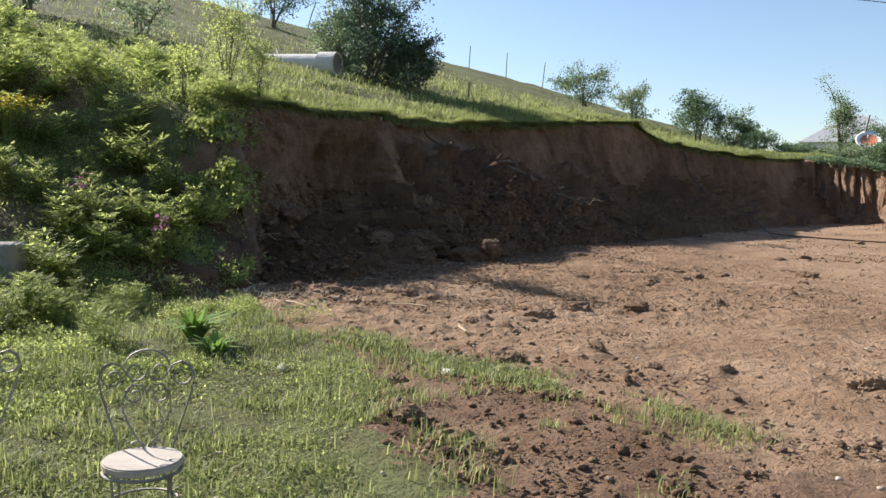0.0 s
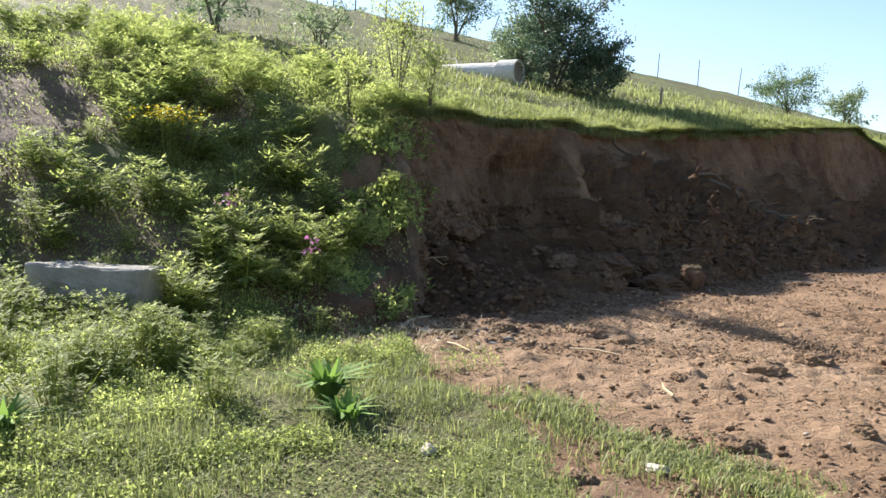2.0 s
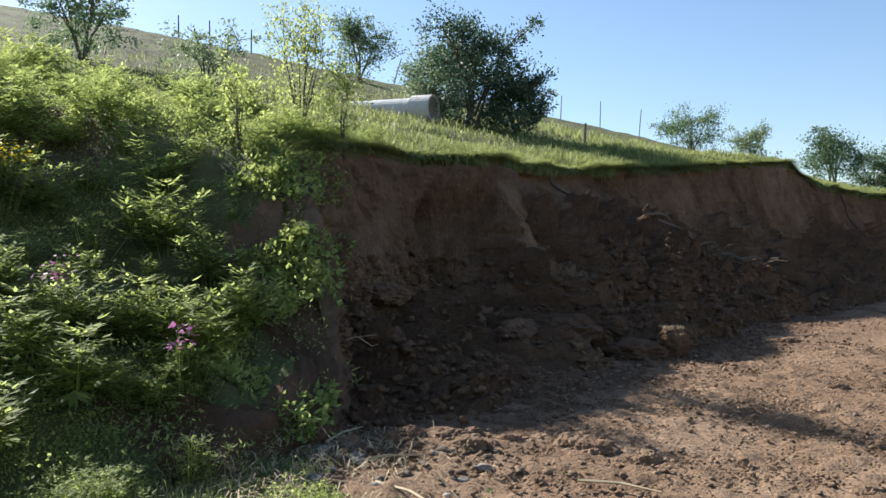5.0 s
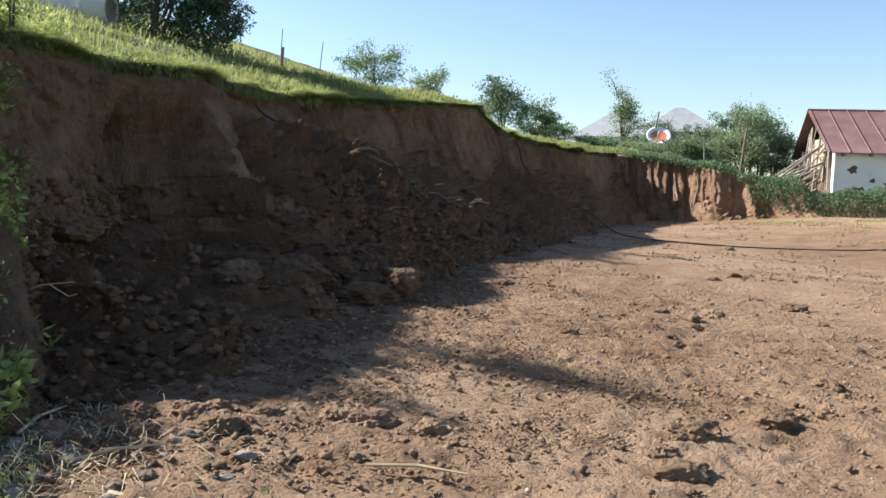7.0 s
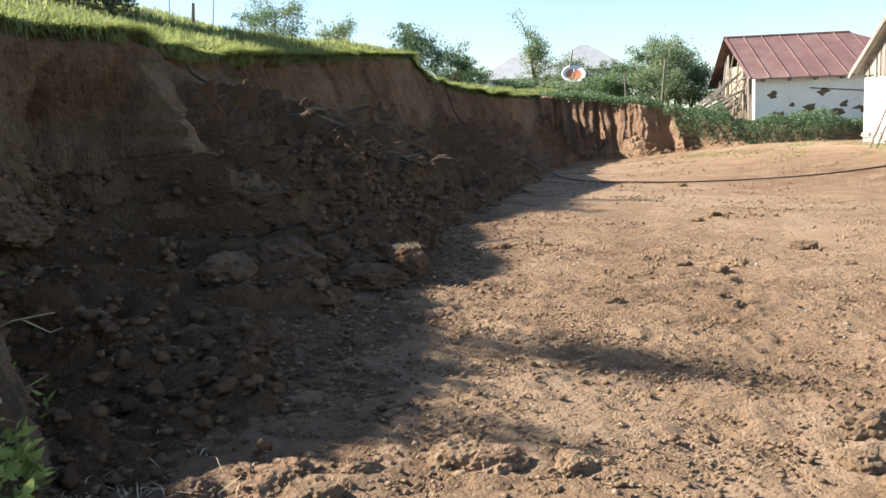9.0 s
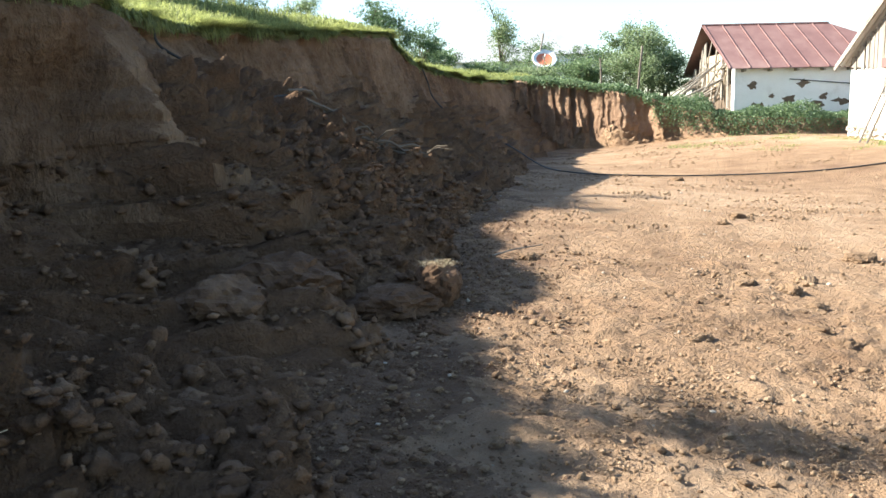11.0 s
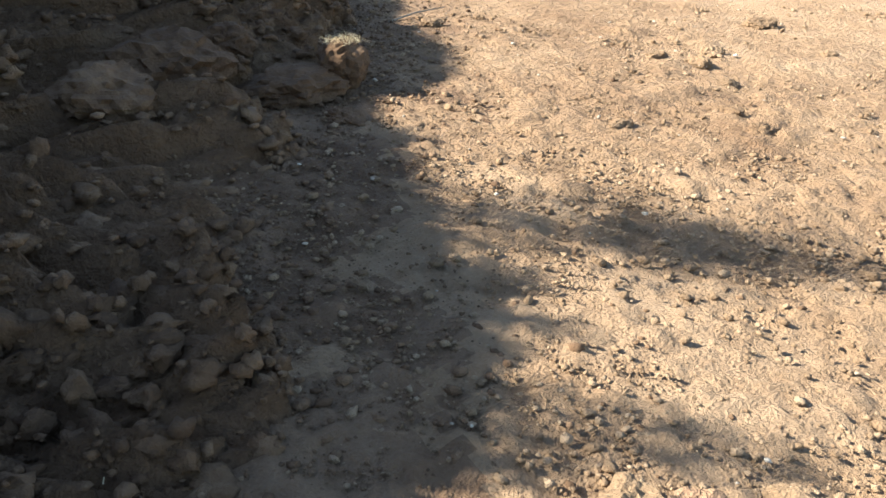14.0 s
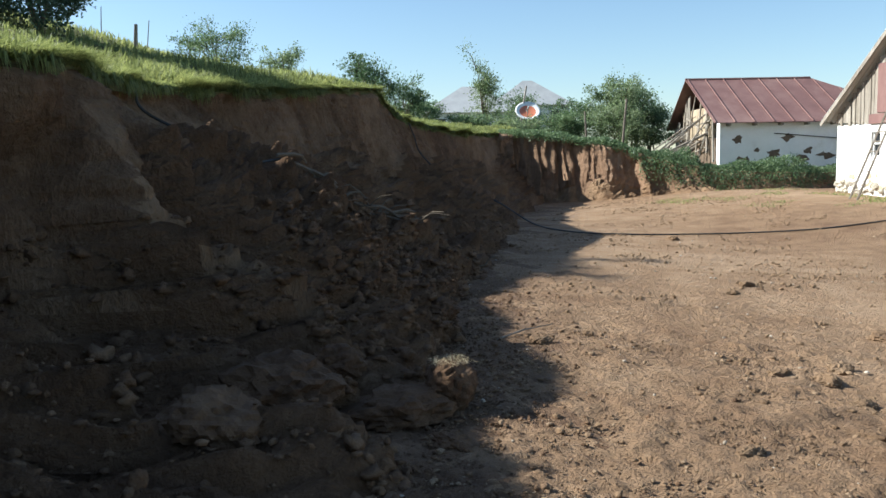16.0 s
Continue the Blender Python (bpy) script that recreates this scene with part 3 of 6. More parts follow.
def blob_stone(bm, c, r, seed, flat=0.7, sub=1, rough=0.28):
    """A broken lump: a displaced low sphere."""
    got = bmesh.ops.create_icosphere(bm, subdivisions=sub, radius=1.0)["verts"]
    q = random.Random(seed)
    turn = Euler((q.uniform(0, 6), q.uniform(0, 6), q.uniform(0, 6))).to_matrix()
    sx, sy = q.uniform(0.75, 1.25), q.uniform(0.7, 1.1)
    for v in got:
        p = v.co.copy()
        k = 1 + rough * noise.noise(p * 1.4 + Vector((seed * 1.7, 0, 0))) * 1.6 + rough * 0.6 * noise.noise(p * 3.3 + Vector((0, seed, 0)))
        if sub > 2:
            k = 1 + (k - 1) * 0.6
            k += rough * 0.78 * (0.9 * abs(noise.noise(p * 4.1 + Vector((seed, 3, 0)))) + 0.8 * abs(noise.noise(p * 8.3 + Vector((3, seed, 0)))) - 0.5)
        p = turn @ (p * k)
        v.co = Vector(c) + Vector((p.x * r * sx, p.y * r * sy, p.z * r * flat))
    return bm


HOUSE = pose(20.7, 21.4, 0.82, 0, 0, -21.2)
house = thing("house", HOUSE, "whitewashed village house with corrugated cement roof and boarded gable", "house")
HL, HW, HH = 11.0, 6.7, 2.42
front_holes = [(0.5, 1.45, 0.05, 2.1), (1.5, 2.45, 0.9, 2.14), (4.1, 7.2, 0.92, 2.22)]
part("wall", wall_cells(HL, HH + 0.1, 0.35, front_holes), LIME, house, "front wall, limewashed with a stained foot")
mg = Matrix.Translation((0, HW, 0)) @ Matrix.Rotation(radians(-90), 4, "Z")       # gable wall: x runs from the far corner
gbm = wall_cells(HW - 0.36, HH - 0.05, 0.35, [(HW - 4.85, HW - 4.4, 1.3, 2.08), (HW - 2.78, HW - 2.33, 0.95, 1.92)])
bmesh.ops.transform(gbm, matrix=mg, verts=gbm.verts)
part("wall", gbm, LIME, house, "sunlit whitewashed gable wall")
part("wall", boxed((0.36, HW - 0.35, 0), (HL - 0.36, HW, HH)), LIME, house)
part("wall", boxed((HL - 0.35, 0.36, 0), (HL, HW - 0.0, HH)), LIME, house)
for lo, hi in (((0.36, 0.36, 0.0), (HL - 0.36, HW - 0.36, 0.04)), ((0.0, 0.0, HH + 0.105), (HL, HW, HH + 0.14))):
    part("ceiling" if lo[2] > 1 else "floor", boxed(lo, hi), OLDWOOD, house)
# door with its leaf and lintel
door = part("door", boxed((0.54, 0.12, 0.07), (1.41, 0.17, 2.06), 0.006), GREYP, house, "grey painted door leaf, closed")
fr = bmesh.new()
box(fr, (0.5, 0.06, 0.05), (0.54, 0.2, 2.1), 0.004)
box(fr, (1.41, 0.06, 0.05), (1.45, 0.2, 2.1), 0.004)
box(fr, (0.54, 0.06, 2.06), (1.41, 0.2, 2.1), 0.004)
part("door_frame", fr, OLDWOOD, door)
for k in range(3):
    part("door_panel", boxed((0.62, 0.105, 0.2 + k * 0.62), (1.33, 0.12, 0.68 + k * 0.62), 0.004), GREYP, door)
part("door_handle", tubed([(1.34, 0.09, 1.0), (1.34, 0.07, 1.05), (1.34, 0.07, 1.12), (1.34, 0.09, 1.16)], 0.01), IRON, door)
window(house, 1.5, 2.45, 0.9, 2.14, [(1.96, 0.96, 1.56)], [(1.84, 1.56, 2.39), (1.58, 1.56, 2.39), (1.28, 1.99, 2.39)])
window(house, 4.1, 7.2, 0.92, 2.22, [(4.72, 0.98, 2.16), (5.42, 0.98, 1.86), (6.28, 0.98, 2.16), (6.78, 0.98, 1.86)], [(1.88, 4.16, 7.14)])
window(house, HW - 4.85, HW - 4.4, 1.3, 2.08, [], [(1.72, HW - 4.79, HW - 4.46)], m=mg, frame_w=0.05)
window(house, HW - 2.78, HW - 2.33, 0.95, 1.92, [], [(1.3, HW - 2.72, HW - 2.39), (1.62, HW - 2.72, HW - 2.39)], m=mg, frame_w=0.05)
part("window_sill", boxed((4.05, -0.05, 0.87), (7.25, 0.06, 0.915), 0.008), WHITE, house)
# roof, with eaves board and a boarded gable
part("roof", corrugated(-0.35, HL + 0.3, -0.42, HH + 0.1, 3.42, 5.35), ASBEST, house, "corrugated grey cement sheets")
part("roof", corrugated(-0.35, HL + 0.3, HW + 0.42, HH + 0.1, 3.44, 5.35), ASBEST, house)
part("ridge_cap", tubed([(-0.37, 3.43, 5.37), (HL + 0.32, 3.43, 5.37)], 0.09, 8), ASBEST, house)
part("eaves_board", boxed((-0.3, -0.43, HH - 0.06), (HL + 0.28, -0.39, HH + 0.1), 0.006), WHITE, house, "white painted eaves board")
part("soffit", boxed((-0.05, -0.385, HH + 0.0), (HL, -0.005, HH + 0.03)), OLDWOOD, house)
part("bargeboard", boxed((-0.36, -0.05, -0.06), (-0.32, 4.75, 0.06), 0.005, Matrix.Translation((0, -0.42, HH + 0.02)) @ Matrix.Rotation(math.atan2(2.83, 3.84), 4, "X")), OLDWOOD, house)
part("bargeboard", boxed((-0.36, -4.75, -0.06), (-0.32, 0.05, 0.06), 0.005, Matrix.Translation((0, HW + 0.42, HH + 0.02)) @ Matrix.Rotation(-math.atan2(2.83, 3.68), 4, "X")), OLDWOOD, house)
y = -0.02
while y < HW:
    w = rng.uniform(0.1, 0.2)
    top = HH + 0.02 + min(y + 0.4, HW + 0.3 - y) * 0.735
    if top > HH + 0.2 and not (2.9 < y < 3.3):
        leanb = rng.uniform(-0.012, 0.012)
        part("gable_board", boxed((-0.03 - rng.uniform(0, 0.02), y, HH - 0.02), (0.0, min(y + w - 0.012, HW), top - rng.uniform(0, 0.1)), 0.003, Matrix.Rotation(leanb, 4, "X")), OLDWOOD, house)
    y += w
for (ya, yb, za, zb, mat_) in ((0.02, 2.6, HH - 0.06, HH + 0.26, RUST), (2.62, 4.9, HH - 0.08, HH + 0.22, RUST), (1.7, 2.9, HH + 0.3, HH + 1.35, RUST), (3.5, 4.5, HH + 0.25, HH + 1.75, RUST)):
    part("metal_sheet", boxed((-0.075, ya, za), (-0.06, yb, zb), 0.002), mat_, house, "rusty sheet nailed on the gable")
# rubble plinth stones along the gable foot
for k in range(80):
    yy, zz = rng.uniform(0.3, 6.65), rng.uniform(0.02, 0.5)
    bm = blob_stone(bmesh.new(), (0.0, yy, zz * (0.45 + 0.09 * yy)), rng.uniform(0.09, 0.17), 300 + k, 0.75)
    part("stone", bm, STONE, house)
for k in range(26):
    on_gable = k % 2 == 0
    u, z, r = (rng.uniform(0.4, 6.4), rng.uniform(0.3, 0.9), rng.uniform(0.06, 0.2)) if on_gable else (rng.uniform(1.6, 10), rng.uniform(0.05, 0.45), rng.uniform(0.12, 0.34))
    bm = bmesh.new()
    pts = []
    for a in range(18):
        w_ = 1 + 1.0 * noise.noise(Vector((math.cos(a * 0.35) * 1.4, math.sin(a * 0.35) * 1.4, k * 4.7)))
        c_, s_ = u + r * w_ * math.cos(a * 0.35), z + 0.7 * r * w_ * math.sin(a * 0.35)
        pts.append(bm.verts.new((-0.005, c_, max(s_, 0.02)) if on_gable else (c_, -0.005, max(s_, 0.02))))
    bm.faces.new(pts)
    part("bare_patch", bm, PLASTER, house, "earth plaster bared where limewash came off")
part("downpipe", tubed([(2.9, -0.05, HH), (2.92, -0.05, 1.4)], 0.03), WHITE, house)

# ladder on the gable
ladder = thing("ladder", HOUSE, "long weathered wooden ladder leaning on the gable wall", "ladder")
lf, lt = Vector((-1.64, 3.3, -0.22)), Vector((-0.16, 3.0, 3.75))
side = Vector((0.03, 0.4, 0)).normalized() * 0.22
part("rail", tubed([lf - side, lt - side], [0.035, 0.028]), OLDWOOD, ladder)
part("rail", tubed([lf + side, lt + side], [0.035, 0.028]), OLDWOOD, ladder)
for k in range(13):
    p = lf.lerp(lt, 0.06 + k * 0.073)
    part("rung", tubed([p - side * 1.1, p + side * 1.1], 0.018), OLDWOOD, ladder)
plank = thing("board", HOUSE, "rust-brown board leaning against the white gable wall", "board")
part("panel", boxed((0, -0.45, 0), (0.035, 0.45, 1.2), 0.006, pose(-0.42, 2.2, -0.05, 0, 16, 4)), RUST, plank)
part("batten", boxed((-0.03, -0.4, 0.25), (-0.001, 0.4, 0.33), 0.004, pose(-0.42, 2.2, -0.05, 0, 16, 4)), OLDWOOD, plank)

# rubble and planks before the house front
for k in range(26):
    fx, fy = rng.uniform(2.0, 7.8), -rng.uniform(0.5, 1.5)
    p = HOUSE @ Vector((fx, fy, 0))
    r = rng.uniform(0.1, 0.24)
    rk = part("rubble_stone", blob_stone(bmesh.new(), (0, 0, 0), r, 500 + k, 0.7), CONCRETE if k % 3 else CLAY, None)
    rk.matrix_basis = pose(p.x, p.y, float(ground_z(p.x, p.y)) + r * 0.35, 0, 0, k * 40)
    tagged(rk, "pale rubble block lying before the house front", "stone", "rubble before the house")
for k in range(7):
    p = HOUSE @ Vector((rng.uniform(0.4, 3.6), -rng.uniform(0.35, 1.0), 0))
    pb = part("plank", boxed((-0.9, -0.08, 0), (0.9, 0.08, 0.035), 0.005), OLDWOOD, None)
    pb.matrix_basis = pose(p.x, p.y, float(ground_z(p.x, p.y)) + 0.06 + 0.035 * k, rng.uniform(-3, 3), rng.uniform(-2, 2), -21 + rng.uniform(-14, 14))
    tagged(pb, "grey weathered plank lying at the doorstep", "plank", "planks at the doorstep")
sp = HOUSE @ Vector((6.3, -1.9, 0))
stake = part("stake", tubed([(0, 0, -0.2), (0.04, 0.02, 1.0), (0.12, 0.03, 2.2)], [0.05, 0.045, 0.035]), OLDWOOD, None)
stake.matrix_basis = pose(sp.x, sp.y, float(ground_z(sp.x, sp.y)))
tagged(stake, "leaning grey wooden stake before the house", "post")

# barn
BARN = pose(23.95, 33.7, 1.15, 0, 0, -28)
barn = thing("barn", BARN, "long whitewashed barn with a rusty red metal roof", "barn")
BL, BW, BH, BR = 8.4, 6.6, 2.45, 4.5
part("wall", boxed((0, 0, -0.4), (BL, 0.4, BH)), LIME, barn, "white wall with plaster fallen off in patches")
part("wall", boxed((0, BW - 0.4, -0.4), (BL, BW, BH)), LIME, barn)
part("wall", boxed((BL - 0.4, 0.402, -0.4), (BL, BW - 0.402, BH)), LIME, barn)
part("wall", boxed((0.0, 0.402, -0.4), (0.35, BW - 0.402, BH - 0.6)), CLAY, barn, "bared clay end wall")


def slope(ps, thick=0.03):
    bm = bmesh.new()
    f = bm.faces.new([bm.verts.new(p) for p in ps])
    bmesh.ops.recalc_face_normals(bm, faces=bm.faces)
    got = bmesh.ops.extrude_face_region(bm, geom=[f])
    bmesh.ops.translate(bm, vec=(0, 0, -thick), verts=[v for v in got["geom"] if isinstance(v, bmesh.types.BMVert)])
    bmesh.ops.recalc_face_normals(bm, faces=bm.faces)
    return bm


e0, e1, rg = -0.35, BL + 0.35, BL - 3.4
roofs = [part("roof", slope([(e0, -0.4, BH), (e1, -0.4, BH), (rg, BW / 2, BR), (e0 - 0.15, BW / 2, BR)]), RUST, barn, "rusty red metal sheets with standing seams"),
         part("roof", slope([(e1, BW + 0.4, BH), (e0, BW + 0.4, BH), (e0 - 0.15, BW / 2, BR + 0.004), (rg, BW / 2, BR + 0.004)]), RUST, barn),
         part("roof", slope([(e1, -0.4, BH + 0.004), (e1, BW + 0.4, BH + 0.004), (rg, BW / 2, BR + 0.008)]), RUST, barn)]
for k in range(11):
    x = e0 + 0.05 + k * 0.78
    f = 1.0 if x < rg else max(0.0, (e1 - x) / (e1 - rg))
    if f > 0.05:
        part("seam", tubed([(x, -0.41, BH + 0.025), (x - 0.1 * f, -0.4 + (BW / 2 + 0.4) * f, BH + (BR - BH) * f + 0.025)], 0.022, 5), RUST, barn)
part("ridge_cap", tubed([(e0 - 0.15, BW / 2, BR + 0.02), (rg, BW / 2, BR + 0.02)], 0.05), RUST, barn)
for k in range(8):
    x = 0.3 + k * 1.05
    part("rafter_end", boxed((x - 0.05, -0.34, BH - 0.13), (x + 0.05, 0.2, BH - 0.035), 0.006), OLDWOOD, barn)
# fallen-off plaster: clay showing on the wall
for k, (x, z, r) in enumerate(((0.75, 1.75, 0.2), (1.5, 1.35, 0.14), (2.2, 1.2, 0.3), (2.75, 1.85, 0.22), (3.6, 1.3, 0.2), (4.3, 1.1, 0.26), (5.3, 1.5, 0.22), (6.0, 1.25, 0.3), (3.3, 0.9, 0.3), (1.0, 1.0, 0.25), (5.0, 0.95, 0.2), (6.6, 1.7, 0.18))):
    bm = bmesh.new()
    ring = [bm.verts.new((x + r * (1 + 1.1 * noise.noise(Vector((math.cos(a * 0.35) * 1.3, math.sin(a * 0.35) * 1.3, k * 5.1)))) * math.cos(a * 0.35), -0.004, z + 0.6 * r * (1 + 1.2 * noise.noise(Vector((math.cos(a * 0.35) * 1.5, math.sin(a * 0.35) * 1.5, k * 3.3)))) * math.sin(a * 0.35))) for a in range(18)]
    bm.faces.new(ring)
    part("bare_patch", bm, CLAY, barn, "clay bared where plaster fell off")
part("wall_cable", tubed([(2.2, -0.03, 2.0), (5.0, -0.06, 1.75), (8.2, -0.03, 1.6)], 0.018, 5), BLACK, barn)
# collapsed timber end
part("infill", boxed((0.02, 1.2, BH - 0.62), (0.2, BW - 1.2, BH + 0.75), 0.02), PLASTER, barn, "flaking clay and lime infill of the end wall")
for k in range(13):
    y0 = rng.uniform(0.2, BW - 0.3)
    zt = BH + 0.05 + (BR - BH) * (1 - abs(y0 - BW / 2) / (BW / 2))
    z0 = rng.uniform(0.4, 1.8)
    part("timber", tubed([(-0.1 - rng.uniform(0, 0.3), y0 + rng.uniform(-0.7, 0.7), z0), (-0.05, y0, max(zt - rng.uniform(0.1, 0.7), z0 + 0.5))], rng.uniform(0.03, 0.07), 5), OLDWOOD, barn)
for k in range(9):
    z0, ya = 0.7 + k * 0.27, rng.uniform(0.2, 3.0)
    part("batten", tubed([(-0.15, ya, z0), (-0.2, ya + rng.uniform(1.2, 3.2), z0 + rng.uniform(-0.6, 0.6))], rng.uniform(0.02, 0.04), 5), OLDWOOD, barn)
for k in range(10):
    part("fallen_pole", tubed([(-0.1, 0.8 + k * 0.4, rng.uniform(1.6, 2.9)), (-1.6 - rng.uniform(0, 1.7), 1.2 + 0.45 * k, 0.3 + rng.uniform(0, 0.4))], rng.uniform(0.03, 0.06), 5), OLDWOOD, barn)

# far houses behind the bushes
def far_house(x, y, z, yaw, w, d, wall, rise):
    h = thing("village_house", pose(x, y, z, 0, 0, yaw), "distant village house with a pale grey hipped roof", "house", "houses beyond the hill")
    part("wall", boxed((-w / 2, -d / 2, -4), (w / 2, d / 2, wall)), LIME, h)
    o = 0.5
    bm = bmesh.new()
    c = [bm.verts.new(p) for p in ((-w / 2 - o, -d / 2 - o, wall), (w / 2 + o, -d / 2 - o, wall), (w / 2 + o, d / 2 + o, wall), (-w / 2 - o, d / 2 + o, wall))]
    rr = max(w / 2 - d / 2, 0.3)
    r0, r1 = bm.verts.new((-rr, 0, wall + rise)), bm.verts.new((rr, 0, wall + rise))
    for f in ((c[0], c[1], r1, r0), (c[2], c[3], r0, r1), (c[1], c[2], r1), (c[3], c[0], r0), (c[3], c[2], c[1], c[0])):
        bm.faces.new(f)
    part("roof", bm, GREYROOF, h, "pale grey hipped metal roof")
    for k in range(3):
        part("window", boxed((-w / 2 + 1 + k * (w - 3) / 2, -d / 2 - 0.03, wall - 1.9), (-w / 2 + 2 + k * (w - 3) / 2, -d / 2 - 0.004, wall - 0.6)), DARKGLASS, h)
    return h


far_house(43.0, 88, 4.0, -25, 9.5, 8, 3.4, 3.0)
far_house(49.5, 86.5, 4.6, -25, 8.0, 7, 3.6, 2.9)

# satellite dish on its pole
dx, dy = 24.6, 49.4
dish = thing("satellite_dish", pose(dx, dy, 3.5), "white satellite dish with a faded red disc, on a leaning pole", "satellite dish")
part("pole", tubed([(-0.35, 0, -0.6), (0.02, 0, 1.3), (0.35, 0, 3.0)], 0.05), IRON, dish)
dm = pose(0.2, -0.35, 1.5, 52, 8, -33) @ Matrix.Diagonal((0.92, 0.92, 0.92, 1))
bm = bmesh.new()
rings = []
for r in range(7):
    rr = 0.78 * r / 6
    rings.append([bm.verts.new((rr * math.cos(a * math.tau / 28), 0.92 * rr * math.sin(a * math.tau / 28), 0.16 * (rr / 0.78) ** 2)) for a in range(28)] if r else [bm.verts.new((0, 0, 0))])
for a in range(28):
    bm.faces.new((rings[0][0], rings[1][a], rings[1][(a + 1) % 28]))
for r in range(1, 6):
    for a in range(28):
        bm.faces.new((rings[r][a], rings[r + 1][a], rings[r + 1][(a + 1) % 28], rings[r][(a + 1) % 28]))
for f in bm.faces:
    f.material_index = 1 if f.calc_center_median().length < 0.5 else 0
    f.smooth = True
bmesh.ops.transform(bm, matrix=dm, verts=bm.verts)
rf = part("reflector", bm, [WHITE, REDP], dish)
sol = rf.modifiers.new("thick", "SOLIDIFY")
sol.thickness = 0.02
part("feed_arm", tubed([dm @ Vector((0, -0.55, 0.12)), dm @ Vector((0, -0.35, 0.75))], 0.018), IRON, dish)
part("feed_horn", tubed([dm @ Vector((0, -0.37, 0.72)), dm @ Vector((0, -0.28, 0.86))], 0.045, 8), WHITE, dish)
part("bracket", tubed([dm @ Vector((0, 0, -0.01)), (0.15, 0, 1.9)], 0.035), IRON, dish)

# concrete pipe on the hillside
pv = Vector((-3.25, 25.6, 0))
pz = float(hill_z(*to_ab(pv.x, pv.y)))
pipe = thing("concrete_pipe", pose(pv.x, pv.y, pz + 0.36, 0, 0, 0), "large pale concrete drain pipe lying in the grass", "pipe")
pd = Vector((-0.93, 0.36, 0.04)).normalized()


def hollow(p0, p1, r, wall, sides=28):
    bm = bmesh.new()
    d = (p1 - p0).normalized()
    s = d.cross(Vector((0, 0, 1))).normalized()
    u = s.cross(d)
    rings = []
    for (p, q) in ((p0, r), (p1, r), (p1, r - wall), (p0, r - wall)):
        rings.append([bm.verts.new(p + q * (math.cos(k * math.tau / sides) * s + math.sin(k * math.tau / sides) * u)) for k in range(sides)])
    for i in range(4):
        for k in range(sides):
            bm.faces.new((rings[i][k], rings[i][(k + 1) % sides], rings[(i + 1) % 4][(k + 1) % sides], rings[(i + 1) % 4][k]))
    bmesh.ops.recalc_face_normals(bm, faces=bm.faces)
    return bm


part("barrel", hollow(pd * 0.55, pd * 4.6, 0.3, 0.05), PIPEC, pipe, smooth=False)
part("collar", hollow(Vector((0, 0, 0)), pd * 0.6, 0.36, 0.06), PIPEC, pipe, "wider socket end")
part("end_plug", hollow(pd * 0.05, pd * 0.09, 0.299, 0.295), CONCRETE, pipe)
part("pipe_bracket", tubed([pd * 2.0 + Vector((0.1, -0.35, -0.2)), pd * 2.1 + Vector((0, 0, 0.33)), pd * 2.2 + Vector((0, 0.1, 0.5))], 0.025), IRON, pipe)

# ---------- leaves and blades as arrays ----------
R = np.random.RandomState(11)


def unit(v):
    return v / (np.linalg.norm(v, axis=-1, keepdims=True) + 1e-9)


def leaf_quads(p, d, up, length, width, fold=0.25):
    """Pointed leaves: at p, along d, each one bent quad."""
    s = unit(np.cross(d, up))
    n = np.cross(s, d)
    length, width = np.asarray(length)[:, None], np.asarray(width)[:, None]
    mid = p + d * length * 0.45
    v = np.stack([p, mid + s * width * 0.5 - n * width * fold * 0.5, p + d * length - n * length * 0.12, mid - s * width * 0.5 - n * width * fold * 0.5], 1)
    return v.reshape(-1, 3), np.arange(len(p) * 4).reshape(-1, 4)


def blade_quads(p, h, w, lean, az):
    """Grass blades of two tapering pieces."""
    n = len(p)
    dirv = np.stack([np.cos(az), np.sin(az), np.zeros(n)], 1)
    side = np.stack([-np.sin(az), np.cos(az), np.zeros(n)], 1)
    up = np.array([0, 0, 1.0])
    h, w, lean = h[:, None], w[:, None], lean[:, None]
    m = p + up * h * 0.55 + dirv * h * lean * 0.3
    t = p + up * h * (1 - 0.35 * lean) + dirv * h * lean
    v = np.stack([p - side * w * 0.5, p + side * w * 0.5, m + side * w * 0.4, m - side * w * 0.4, t + side * w * 0.07, t - side * w * 0.07], 1).reshape(-1, 3)
    k = np.arange(n)[:, None] * 6
    f = np.concatenate([k + [0, 1, 2, 3], k + [3, 2, 4, 5]], 0)
    return v, f


def sphere_dirs(n):
    return unit(R.normal(size=(n, 3)))


def join(chunks):
    vs, fs, at = [], [], 0
    for v, f in chunks:
        vs.append(v)
        fs.append(f + at)
        at += len(v)
    return np.concatenate(vs), np.concatenate(fs)


